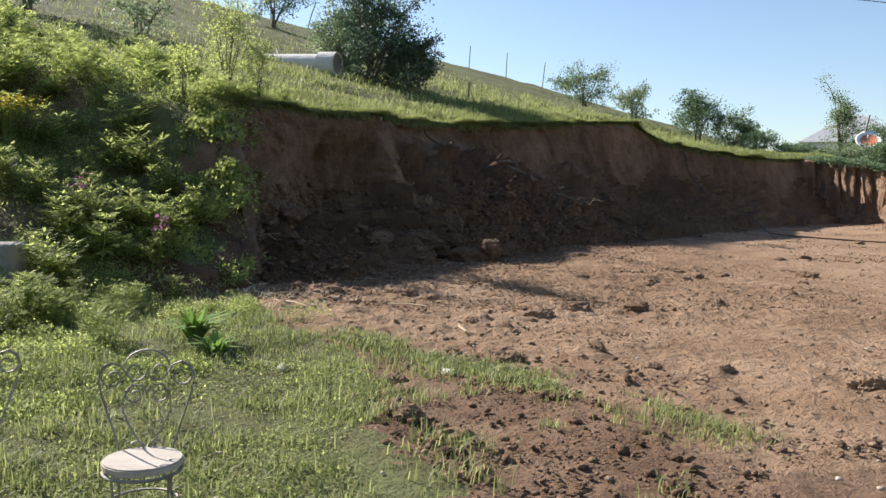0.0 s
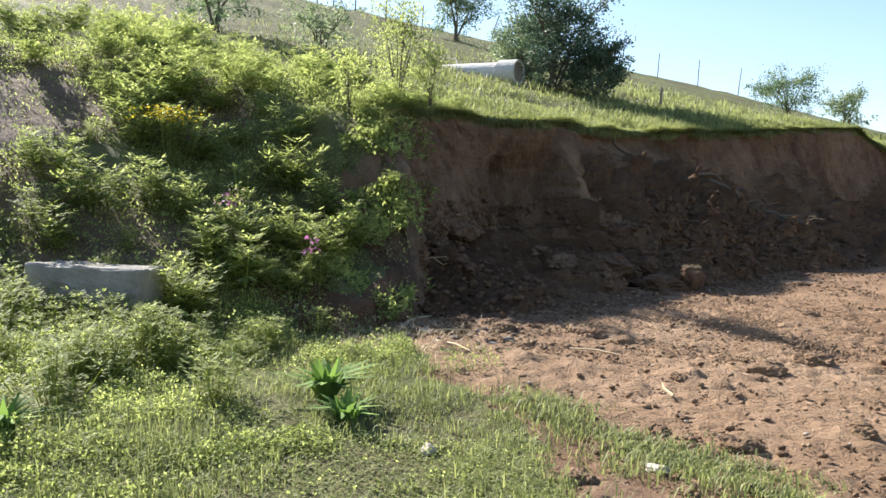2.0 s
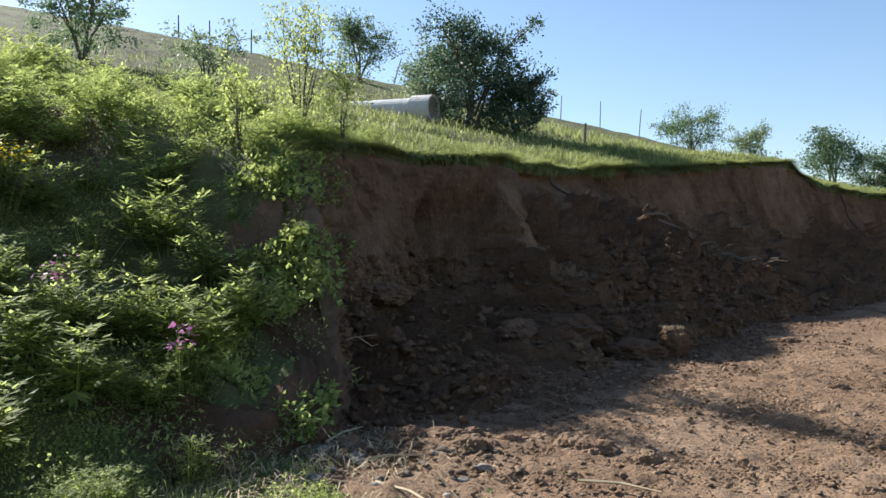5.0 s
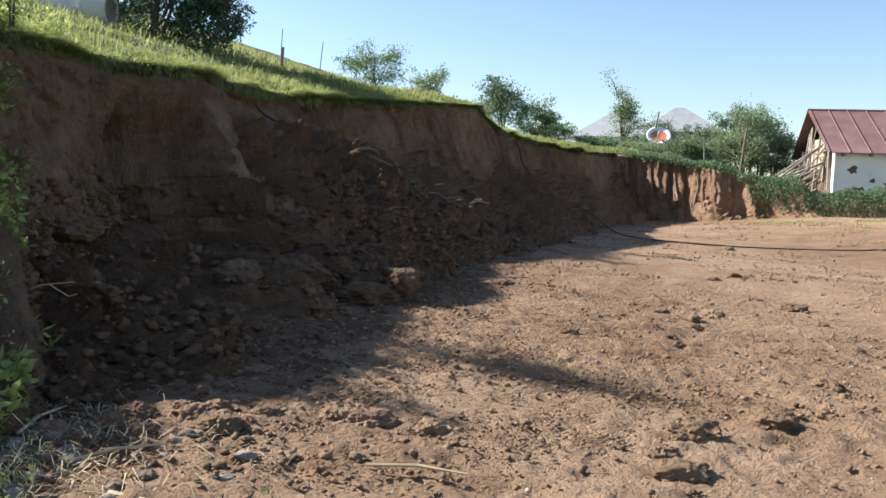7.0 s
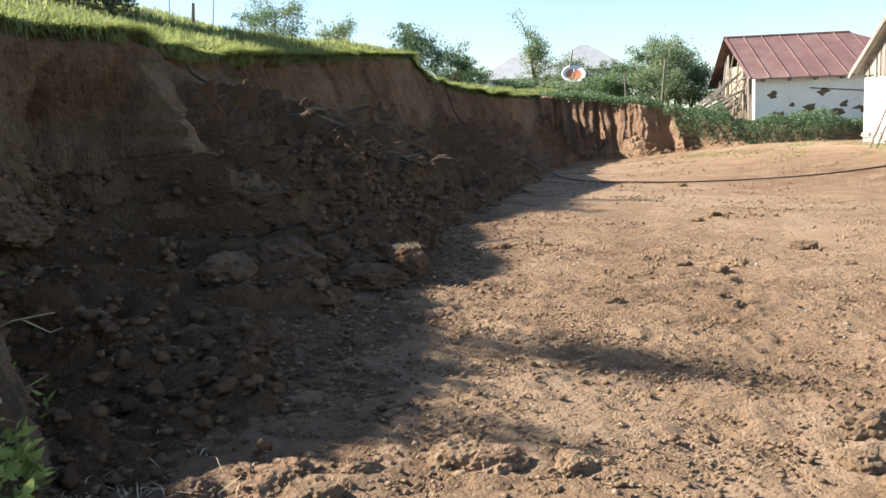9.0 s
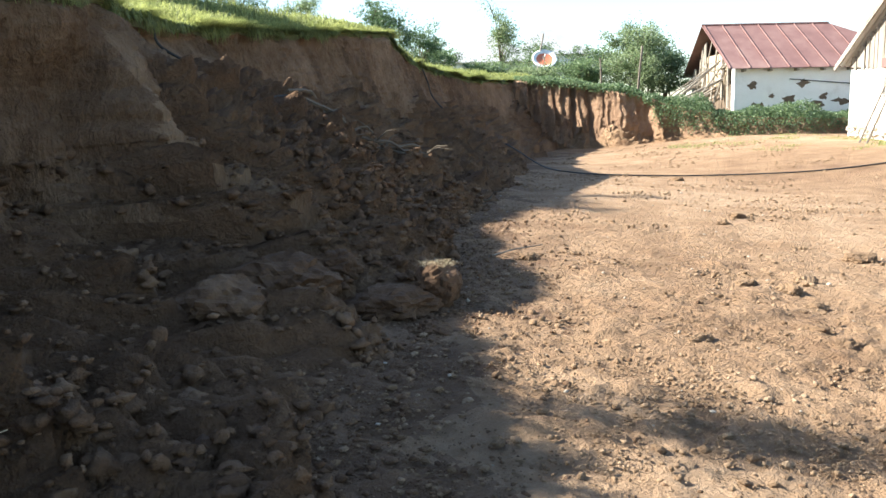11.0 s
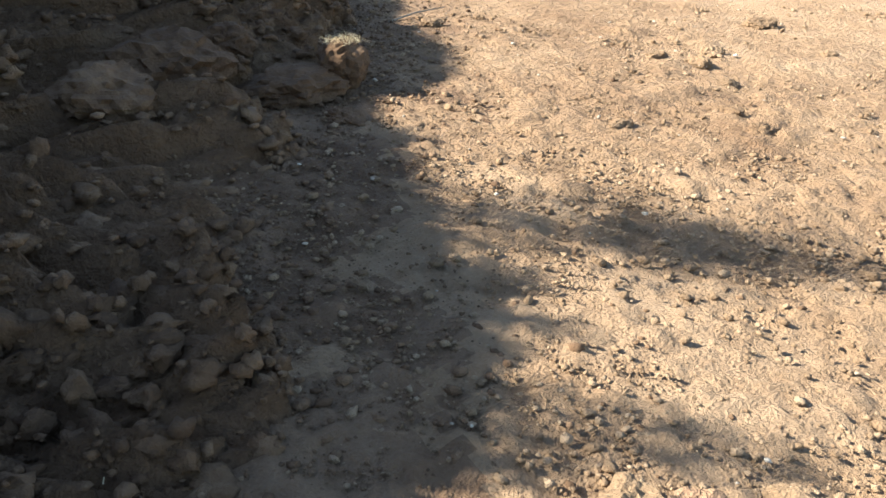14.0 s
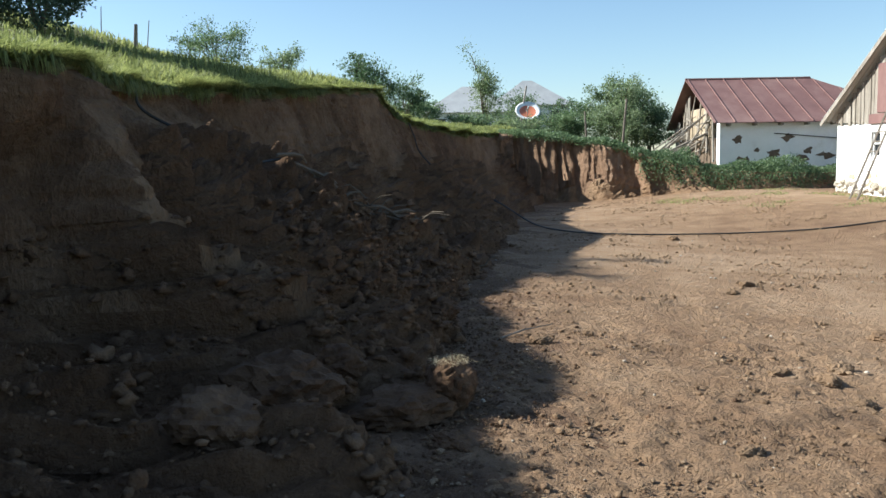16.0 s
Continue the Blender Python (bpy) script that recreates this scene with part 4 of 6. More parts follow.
def bush(name, x, y, z, h, w, label, leaves=5000, leaf=0.1, mat=LEAF, clumps=60, stems=5, seed=1, airy=0.0, slim=1.0, group=""):
    """Stems and limbs that taper, and a crown of leaf clumps with gaps."""
    leaves, leaf = int(leaves * 1.5), leaf * 0.85
    q = random.Random(seed)
    R.seed(seed)
    t = thing(name, pose(x, y, z), label, "tree" if h > 3 else "bush", group)
    bm = bmesh.new()
    tips = []
    for s in range(stems):
        a = q.uniform(0, math.tau)
        rr = q.uniform(0.1, 0.42) * w
        p0 = Vector((q.uniform(-0.08, 0.08) * w, q.uniform(-0.08, 0.08) * w, -0.15))
        p1 = Vector((math.cos(a) * rr * 0.35, math.sin(a) * rr * 0.35, h * 0.35))
        p2 = Vector((math.cos(a) * rr, math.sin(a) * rr, h * q.uniform(0.65, 0.95)))
        r = (0.018 * h + 0.004) * slim
        tube(bm, [p0, p0.lerp(p1, 0.5), p1, p1.lerp(p2, 0.5) + Vector((0.03, 0.02, 0)), p2], [r, r * 0.85, r * 0.65, r * 0.4, r * 0.12], 6)
        for k in range(5):
            f = q.uniform(0.15, 0.95)
            b0 = p1.lerp(p2, f) if f > 0.3 else p0.lerp(p1, 0.6 + f)
            b1 = b0 + Vector((q.uniform(-1, 1) * w * 0.34, q.uniform(-1, 1) * w * 0.34, q.uniform(0.02, 0.3) * h))
            tube(bm, [b0, b0.lerp(b1, 0.5) + Vector((0, 0, 0.03 * h)), b1], [r * 0.4, r * 0.25, r * 0.08], 5)
            tips += [b1, b0.lerp(b1, 0.6)]
        tips.append(p2)
    part("trunk", bm, BARK, t)
    c = sphere_dirs(clumps) * (R.uniform(0.3, 1.12, (clumps, 1)) ** 0.6)
    c = c * np.array([w * 0.47, w * 0.47, h * 0.46]) + np.array([0, 0, h * 0.5])
    c[:, :2] *= (1.12 - 0.55 * np.clip(c[:, 2:3] / h - 0.45, 0, 1))
    c = np.concatenate([c, np.array([list(v) for v in tips])])
    size = R.uniform(0.5, 1.3, len(c)) * (w + h) * 0.5 * (0.068 - 0.01 * airy)
    k = R.randint(0, len(c), leaves)
    p = c[k] + R.normal(size=(leaves, 3)) * size[k][:, None] * np.array([1, 1, 0.75])
    p[:, 2] = np.maximum(p[:, 2], 0.05)
    d = unit(sphere_dirs(leaves) + unit(p - np.array([0, 0, h * 0.5])) * 0.6 + np.array([0, 0, 0.15]))
    v, f = leaf_quads(p, d, sphere_dirs(leaves), leaf * R.uniform(0.6, 1.4, leaves), leaf * 0.5 * R.uniform(0.7, 1.3, leaves))
    ob = new("crown", big_mesh("crown", v, f, mat))
    ob.parent = t
    return t


def hz(x, y):
    return float(hill_z(*to_ab(x, y)))


bush("tree", -2.3, 26.4, hz(-2.3, 26.4) - 0.15, 2.9, 2.9, "dark-leaved hawthorn-like tree on the grassy slope", 7500, 0.11, DARKLEAF, 80, 8, 3)
bush("shrub", -3.3, 27.6, hz(-3.3, 27.6) - 0.1, 2.2, 2.4, "grey-green shrub beside the dark tree", 6000, 0.11, PALELEAF, 60, 6, 4)
bush("shrub", -1.15, 26.3, hz(-1.15, 26.3) - 0.1, 1.5, 1.9, "low dark shrub at the foot of the tree", 5000, 0.11, DARKLEAF, 50, 6, 5)
bush("sapling", -3.66, 14.35, hz(-3.66, 14.35) - 0.05, 1.75, 1.15, "airy sapling with pale young leaves above the bank", 2000, 0.055, WEED, 60, 7, 6, airy=1.0, slim=0.4)
bush("sapling", -3.1, 14.0, hz(-3.1, 14.0) - 0.05, 1.15, 0.6, "slim sapling with pale young leaves above the bank", 800, 0.05, WEED, 30, 4, 7, airy=1.0, slim=0.4)
bush("tall_weed", -3.85, 12.5, hz(-3.85, 12.5) - 0.05, 1.0, 0.5, "leafy upright weed at the corner of the cut", 600, 0.05, WEED, 24, 4, 29, airy=1.0, slim=0.4)
bush("shrub", -10.6, 21.5, hz(-10.6, 21.5) - 0.1, 2.3, 2.2, "hazy green shrub high on the slope", 3500, 0.1, LEAF, 40, 5, 8, airy=0.6)
bush("shrub", -7.9, 21.9, hz(-7.9, 21.9) - 0.1, 1.3, 2.0, "small thin shrub high on the slope", 1500, 0.1, PALELEAF, 30, 5, 9, airy=0.8)
bush("shrub", -9.0, 45.0, hz(-9, 45) - 0.1, 3.4, 3.2, "dark shrub near the top of the slope", 3500, 0.16, LEAF, 40, 5, 10)
bush("shrub", 10.1, 60.9, hz(10.1, 60.9) - 0.3, 3.3, 4.4, "rounded dark bush on the edge of the slope", 4500, 0.15, LEAF, 50, 6, 12)
bush("shrub", 12.1, 53.8, hz(12.1, 53.8) - 0.2, 2.4, 2.9, "thin grey-green bush on the edge of the slope", 2200, 0.15, PALELEAF, 40, 6, 13, airy=0.7)
bush("shrub", 14.4, 47.6, hz(14.4, 47.6) - 0.2, 3.1, 3.0, "dense bush growing at the top of the bank", 5000, 0.14, LEAF, 50, 6, 14)
bush("shrub", 16.6, 48.6, hz(16.6, 48.6) - 0.2, 2.3, 2.6, "dense bush growing at the top of the bank", 3500, 0.14, LEAF, 40, 6, 15)
bush("shrub", 18.6, 50.0, hz(18.6, 50) - 0.2, 1.9, 2.4, "low dark bush at the top of the bank", 3000, 0.14, LEAF, 40, 6, 16)
bush("poplar", 28.2, 59.4, 3.3, 6.0, 2.1, "slender upright young poplar with bright leaves", 3500, 0.17, PALELEAF, 40, 3, 17)
bush("shrub", 28.6, 55.0, 3.4, 3.0, 3.6, "tall green bush behind the satellite dish", 4500, 0.15, LEAF, 50, 6, 18)
bush("shrub", 25.2, 41.4, 2.9, 3.3, 3.4, "tall green bush behind the brambles", 6000, 0.14, PALELEAF, 60, 6, 19)
bush("shrub", 27.2, 42.6, 2.9, 3.0, 2.6, "tall green bush behind the brambles", 4000, 0.14, LEAF, 50, 6, 20)
bush("shrub", 24.4, 44.0, 3.0, 2.4, 2.4, "green bush behind the brambles", 4000, 0.13, LEAF, 50, 6, 22)
bush("shrub", 19.0, 45.5, 3.2, 1.3, 2.0, "low bush at the corner of the cut", 3500, 0.13, LEAF, 40, 6, 24)

bush("shrub", 24.2, 40.2, 2.7, 1.9, 3.0, "leafy shrub filling the ground behind the brambles", 6000, 0.12, PALELEAF, 70, 7, 25)
bush("shrub", 26.4, 40.6, 2.6, 2.1, 2.6, "leafy shrub filling the ground behind the brambles", 5000, 0.12, LEAF, 60, 7, 26)
bush("shrub", 22.0, 41.6, 2.9, 1.5, 2.4, "low leafy shrub below the satellite dish", 4500, 0.12, LEAF, 60, 7, 27)
bush("shrub", 20.2, 43.4, 3.0, 1.2, 2.6, "low leafy shrub below the satellite dish", 4500, 0.12, PALELEAF, 60, 7, 28)

# brambles along the rear terrace: leaves over the edge
R.seed(40)
n = 46000
u = R.uniform(0.9, 7.6, n) ** 1.0
px = np.interp(u, np.arange(len(tp)), tp[:, 0])
py = np.interp(u, np.arange(len(tp)), tp[:, 1])
pz = np.interp(u, np.arange(len(tp)), tp[:, 2])
thick = np.interp(u, [0.9, 2, 3.2, 3.8, 5, 6, 7.6], [0.25, 0.25, 0.35, 0.85, 0.9, 0.6, 0.35])
lump = 0.65 + 0.5 * fbm(u * 2.2, 0 * u, 3, 15)
back = R.uniform(-0.55, 1.6, n) * np.where(u > 3.0, 1, 0.6)
hgt = R.uniform(0, 1, n) ** 0.8 * thick * lump * np.exp(-((back - 0.3) / 1.1) ** 2)
p = np.stack([px + 0.45 * back, py + 0.89 * back, pz + hgt + np.minimum(back, 0) * np.where(u > 3.2, 2.2, 0.8) * R.uniform(0.2, 1, n)], 1)
v, f = leaf_quads(p, unit(sphere_dirs(n) + [0, 0, 0.3]), sphere_dirs(n), R.uniform(0.04, 0.12, n), R.uniform(0.025, 0.06, n))
brambles = tagged(new("brambles", big_mesh("brambles", v, f, LEAF)), "tangled dark green brambles hanging over the earth step", "brambles", kind="stuff")

# ---------- grass ----------
def turf_at(x, y):
    return sstep(0.25, -0.25, x + 1.4 - 0.33 * (8.2 - y) + 0.5 * fbm(x * 1.1, y * 1.1, 6, 8, 0.62)) * sstep(9.6, 8.6, y + 0.5 * fbm(x, y, 2, 4))


def lawn(n, x0, x1, y0, y1, hmin, hmax, wid, seed, name, mat, label, patchy=0.5, kindly="grass"):
    R.seed(seed)
    x, y = R.uniform(x0, x1, n), y0 + (y1 - y0) * R.uniform(0, 1, n) ** 1.15
    a, b = to_ab(x, y)
    keep = (turf_at(x, y) > R.uniform(0.15, 1.0, n)) & (b < np.interp(a, LIP_A, LIP_B) + 0.3)
    keep &= fbm(x * 1.3, y * 1.3, 3, seed + 1) > -patchy + R.uniform(-0.5, 0.3, n)
    x, y = x[keep], y[keep]
    m = len(x)
    hh = R.uniform(hmin, hmax, m) * (0.75 + 0.6 * np.clip(fbm(x * 0.8, y * 0.8, 3, 3), -0.8, 1)) * (1 + 0.8 * np.clip(fbm(x * 4, y * 4, 2, 4), -0.7, 1))
    p = np.stack([x, y, ground_z(x, y) - 0.015], 1)
    v, f = blade_quads(p, hh, wid * R.uniform(0.6, 1.5, m), R.uniform(0.1, 0.9, m), R.uniform(0, math.tau, m))
    return tagged(new(name, big_mesh(name, v, f, mat)), label, kindly, kind="stuff")


lawn(240000, -7, 1.6, 1.8, 9.8, 0.02, 0.085, 0.0052, 50, "lawn_grass", GRASS, "short sunlit meadow grass at the lot's edge")
# small round leaves between the blades
R.seed(60)
n = 190000
x, y = R.uniform(-7, 1.6, n), 1.8 + 8 * R.uniform(0, 1, n) ** 1.1
a, b = to_ab(x, y)
keep = (turf_at(x, y) > R.uniform(0.1, 1, n)) & (b < np.interp(a, LIP_A, LIP_B) + 0.3) & (fbm(x * 1.1, y * 1.1, 3, 66) > -0.12 + R.uniform(-0.4, 0.4, n))
x, y = x[keep], y[keep]
m = len(x)
p = np.stack([x, y, ground_z(x, y) + R.uniform(0.0, 0.09, m) * (0.6 + np.clip(fbm(x, y, 3, 5), -0.5, 1))], 1)
v, f = leaf_quads(p, unit(sphere_dirs(m) * [1, 1, 0.4]), unit(sphere_dirs(m) * 0.5 + [0, 0, 1]), R.uniform(0.011, 0.028, m), R.uniform(0.007, 0.018, m))
tagged(new("ground_leaves", big_mesh("ground_leaves", v, f, WEED)), "low clover and herb leaves in the meadow", "herbs", kind="stuff")

# taller tufts in the meadow, thinning out over the bare soil
R.seed(64)
cn = 620
cx, cy = R.uniform(-6.5, 1.8, cn), R.uniform(2.4, 9.0, cn)
ca, cb = to_ab(cx, cy)
ok = (cb < np.interp(ca, LIP_A, LIP_B) + 0.2) & ((turf_at(cx, cy) > 0.5) | ((R.uniform(0, 1, cn) < 0.45) & (cy < 6.6 - 0.9 * (cx + 0.3)) & (cx < 1.5)))
cx, cy = cx[ok], cy[ok]
k = R.randint(0, len(cx), 24000)
cs = R.uniform(0.03, 0.13, len(cx))
x, y = cx[k] + R.normal(0, 1, len(k)) * cs[k], cy[k] + R.normal(0, 1, len(k)) * cs[k]
p = np.stack([x, y, ground_z(x, y) - 0.01], 1)
v, f = blade_quads(p, R.uniform(0.04, 0.13, len(k)) * (0.5 + 6 * cs[k]), R.uniform(0.004, 0.009, len(k)), R.uniform(0.1, 1.0, len(k)), R.uniform(0, math.tau, len(k)))
tagged(new("grass_tufts", big_mesh("grass_tufts", v, f, GRASS)), "tufts of taller fresh grass in the meadow", "grass", kind="stuff")

# hill grass, thick along the lip
R.seed(70)
n = 120000
a = R.uniform(-6.2, 46, n)
d = R.exponential(3.2, n)
d[: n // 4] = R.exponential(0.18, n // 4)
b = np.interp(a, LIP_A, LIP_B) + lip_wob(a) * np.exp(-d / 1.5) + d
keep = (d < 22) & (fbm(a * 0.7, b * 0.7, 3, 72) > -0.9 + R.uniform(-0.3, 0.4, n))
a, b, d = a[keep], b[keep], d[keep]
x, y = to_xy(a, b)
m = len(a)
far = np.clip((y - 12) / 25, 0, 1.3)
hh = R.uniform(0.08, 0.24, m) * (1 + 0.35 * far) * (0.8 + 0.5 * fbm(a, b, 2, 6))
p = np.stack([x, y, hill_z(a, b) - 0.02], 1)
az = np.where(d < 0.25, math.atan2(-0.5, 0.866) + R.normal(0, 0.7, m), R.uniform(0, math.tau, m))
lean = np.where(d < 0.25, R.uniform(0.5, 1.7, m), R.uniform(0.1, 0.9, m))
v, f = blade_quads(p, hh, R.uniform(0.008, 0.018, m) * (1 + 1.6 * far), lean, az)
n = 52000
a2 = R.uniform(-6.2, 30, n)
d2 = R.uniform(0, 1, n) ** 1.5 * 1.1
b2 = np.interp(a2, LIP_A, LIP_B) + lip_wob(a2) * np.exp(-d2 / 1.5) + d2
x2, y2 = to_xy(a2, b2)
tuft = 0.7 + 0.6 * np.clip(fbm(a2 * 1.4, b2 * 1.4, 3, 73), -0.7, 1)
e1_ = blade_quads(np.stack([x2, y2, hill_z(a2, b2) - 0.02], 1), R.uniform(0.06, 0.2, n) * tuft, R.uniform(0.007, 0.016, n) * (1 + 0.03 * np.clip(y2 - 14, 0, 40)), R.uniform(0.1, 1.0, n), R.uniform(0, math.tau, n))
# blades that hang over the edge
n = 17000
a3 = R.uniform(-6.0, 30, n)
b3 = np.interp(a3, LIP_A, LIP_B) + lip_wob(a3) + 0.05
x3, y3 = to_xy(a3, b3)
p0 = np.stack([x3, y3, hill_z(a3, b3) - 0.01], 1)
az3 = math.atan2(-0.5, 0.866) + R.normal(0, 0.6, n)
o3 = np.stack([np.cos(az3), np.sin(az3), 0 * az3], 1)
s3 = np.stack([-np.sin(az3), np.cos(az3), 0 * az3], 1) * (R.uniform(0.004, 0.009, n) * (1 + 0.03 * np.clip(y3 - 14, 0, 40)))[:, None]
hang = (R.uniform(0.02, 0.13, n) * np.clip(0.55 + 1.1 * fbm(a3 * 2.3, 0 * a3, 4, 74), 0.0, 1.8))[:, None]
m3 = p0 + o3 * R.uniform(0.04, 0.15, n)[:, None] + np.array([0, 0, 0.03]) * R.uniform(-0.5, 2.5, n)[:, None]
t3 = m3 + o3 * 0.03 - hang * np.array([0, 0, 1.0])
v3 = np.stack([p0 - s3, p0 + s3, m3 + s3, m3 - s3, t3 + s3 * 0.2, t3 - s3 * 0.2], 1).reshape(-1, 3)
k3 = np.arange(n)[:, None] * 6
v, f = join([(v, f), e1_, (v3, np.concatenate([k3 + [0, 1, 2, 3], k3 + [3, 2, 4, 5]], 0))])
tagged(new("hill_grass", big_mesh("hill_grass", v, f, GRASS)), "fresh green grass on the slope, hanging over the lip", "grass", kind="stuff")

# ---------- weeds on the left bank ----------
def weed_mesh(seed, stems, height, leaflets=5, spread=0.35):
    R.seed(seed)
    q = random.Random(seed)
    ps, ds, ups, ls, ws = [], [], [], [], []
    bm = bmesh.new()
    for s in range(stems):
        a, rr, hh = q.uniform(0, math.tau), q.uniform(0, spread * 1.1), height * q.uniform(0.42, 1.15)
        p0 = Vector((rr * 0.4 * math.cos(a), rr * 0.4 * math.sin(a), -0.05))
        p1 = Vector((rr * math.cos(a), rr * math.sin(a), hh))
        tube(bm, [p0, p0.lerp(p1, 0.5), p1], [0.006, 0.005, 0.003], 4, cap=False)
        for lv in range(5):
            f = 0.4 + 0.6 * lv / 4
            c = p0.lerp(p1, f)
            for sd in range(2 if lv < 4 else 5):
                az = a + lv * 1.571 + sd * math.pi / (1 if lv < 4 else 2.5) + q.uniform(-0.4, 0.4)
                ll = (0.37 if leaflets > 5 else 0.21) * height ** 0.5 * (1.15 - 0.5 * f) * q.uniform(0.7, 1.25)
                rise = q.uniform(-0.25, 0.5) + 0.65 * f
                d = Vector((math.cos(az), math.sin(az), rise)).normalized()
                sdv = Vector((-math.sin(az), math.cos(az), 0))
                for j in range(leaflets):
                    k = (j + 1) // 2
                    sgn = 0 if j == 0 else (1 if j % 2 else -1)
                    base = c + d * ll * (0.95 if j == 0 else 0.85 - 0.3 * (k - 1)) * (0.55 if j == 0 else 1) + Vector((0, 0, -0.25 * ll * 0.3))
                    dd = (d + sdv * sgn * q.uniform(0.7, 1.1) + Vector((q.uniform(-0.2, 0.2), q.uniform(-0.2, 0.2), q.uniform(-0.55, 0.1)))).normalized()
                    ps.append(base)
                    ds.append(dd)
                    ups.append(Vector((0, 0, 1)))
                    ls.append(ll * 0.62)
                    ws.append(ll * 0.2)
    v, f = leaf_quads(np.array(ps), np.array(ds), np.array(ups), np.array(ls), np.array(ws), 0.5)
    stem_me = bpy.data.meshes.new("stems")
    bm.to_mesh(stem_me)
    bm.free()
    stem_me.materials.append(WEED)
    return big_mesh("leaves", v, f, WEED), stem_me


WEEDS = [weed_mesh(100 + k, st, h, lf, sp) for k, (st, h, lf, sp) in enumerate(((8, 0.6, 7, 0.42), (6, 0.5, 7, 0.34), (11, 0.7, 7, 0.55), (12, 0.38, 5, 0.35), (16, 0.42, 5, 0.45)))]


def weed(x, y, z, kind_, size, yaw, label):
    leaves, stems = WEEDS[kind_]
    t = thing("weed_plant", pose(x, y, z, 0, 0, yaw) @ Matrix.Diagonal((size, size, size, 1)), label, "plant", "weeds on the bank")
    for nm, me_ in (("foliage", leaves), ("stem", stems)):
        o = new(nm, me_)
        o.parent = t
    return t


q = random.Random(5)
put = 0
spots = []
tries = 0
while put < 150 and tries < 9000:
    tries += 1
    x, y = q.uniform(-10.5, -2.15), q.uniform(6.6, 17.5)
    a_, b_ = to_ab(x, y)
    lb = float(np.interp(a_, LIP_A, LIP_B))
    if b_ < lb + 0.12 or (a_ > -5.2 and b_ > 3.0) or a_ > -3.8 or b_ > lb + 9.5:
        continue
    dens = float(fbm(x * 0.45, y * 0.45, 2, 87))
    if dens < -0.42 or ((x + 7.7) / 1.3) ** 2 + ((y - 10.7) / 1.3) ** 2 < 1 or any((x - sx) ** 2 + (y - sy) ** 2 < 0.42 ** 2 for sx, sy in spots):
        continue
    if (x > -3.05 and y < 10.7) or (x > -3.6 and y < 9.2):
        continue
    spots.append((x, y))
    z = max(hz(x, y), float(ground_z(x, y)))
    k = q.choice((0, 0, 1, 2, 2, 3, 4))
    edge_near = a_ > -7.2 and b_ < lb + 1.6
    if edge_near:
        k = q.choice((3, 4))
    weed(x, y, z, k, q.uniform(0.45, 0.88) if not edge_near else q.uniform(0.3, 0.5), q.uniform(0, 360), "leafy green bank weed with toothed compound leaves" if k < 3 else "low bushy green weed on the bank")
    put += 1
for k in range(17):
    a_ = -6.5 + 0.19 * k
    b_ = float(np.interp(a_, LIP_A, LIP_B)) + q.uniform(0.15, 0.5)
    x, y = to_xy(a_, b_)
    weed(float(x), float(y), hz(float(x), float(y)) - 0.02, q.choice((0, 1, 2, 3)), q.uniform(0.3, 0.55), q.uniform(0, 360), "leafy green weed rooted at the very edge of the cut")
# lower cover between them
R.seed(90)
n = 170000
x, y = R.uniform(-11, -1.8, n), R.uniform(6.2, 18, n)
a, b = to_ab(x, y)
lb = np.interp(a, LIP_A, LIP_B)
keep = (b > lb) & (a < -3) & (fbm(x * 0.7, y * 0.7, 3, 95) > -0.12 + R.uniform(-0.4, 0.4, n)) & (b < lb + 11) & ((((x + 7.7) / 1.1) ** 2 + ((y - 10.7) / 1.1) ** 2 > 1) | (R.uniform(0, 1, n) < 0.2)) & ((x < -2.9) | (y > 10.7) | (R.uniform(0, 1, n) < 0.4))
x, y, a, b = x[keep], y[keep], a[keep], b[keep]
m = len(x)
p = np.stack([x, y, np.maximum(hill_z(a, b), ground_z(x, y)) + R.uniform(0, 0.2, m) * (0.6 + fbm(x, y, 2, 7))], 1)
v, f = leaf_quads(p, unit(sphere_dirs(m) + [0, 0, 0.3]), unit(sphere_dirs(m) * 0.6 + [0, 0, 1]), R.uniform(0.02, 0.055, m), R.uniform(0.01, 0.026, m))
tagged(new("bank_herbs", big_mesh("bank_herbs", v, f, WEED)), "low mixed herbs covering the bank", "herbs", kind="stuff")

for k in range(26):
    x, y = q.uniform(-5.8, -2.4), q.uniform(5.6, 8.2)
    a_, b_ = to_ab(x, y)
    if b_ > float(np.interp(a_, LIP_A, LIP_B)) + 0.2 or (x > -3.3 and y > 6.9):
        continue
    weed(x, y, float(ground_z(x, y)) - 0.02, q.choice((3, 4)), q.uniform(0.5, 0.9), q.uniform(0, 360), "low bushy green weed at the edge of the meadow")
for x, y, sz in ((-5.1, 7.75, 0.5), (-4.75, 7.6, 0.42), (-4.4, 7.5, 0.5), (-4.05, 7.45, 0.45), (-3.8, 7.6, 0.5), (-5.0, 7.68, 0.85), (-4.65, 7.7, 0.8), (-4.3, 7.66, 0.85), (-4.8, 7.5, 0.7), (-4.45, 7.55, 0.75), (-5.25, 7.6, 0.8), (-4.1, 7.72, 0.8), (-3.95, 7.8, 0.75), (-4.25, 7.75, 0.8)):
    weed(x, y, float(surface_z(x, y)) - 0.02, 3 if sz > 0.46 else 4, sz, 90 * x, "low bushy green weed before the concrete block")
for k in range(14):
    x, y = q.uniform(-3.9, -2.75), q.uniform(7.2, 8.7)
    weed(x, y, float(surface_z(x, y)) - 0.02, q.choice((3, 4)), q.uniform(0.35, 0.6), q.uniform(0, 360), "low bushy green weed at the foot of the bank")
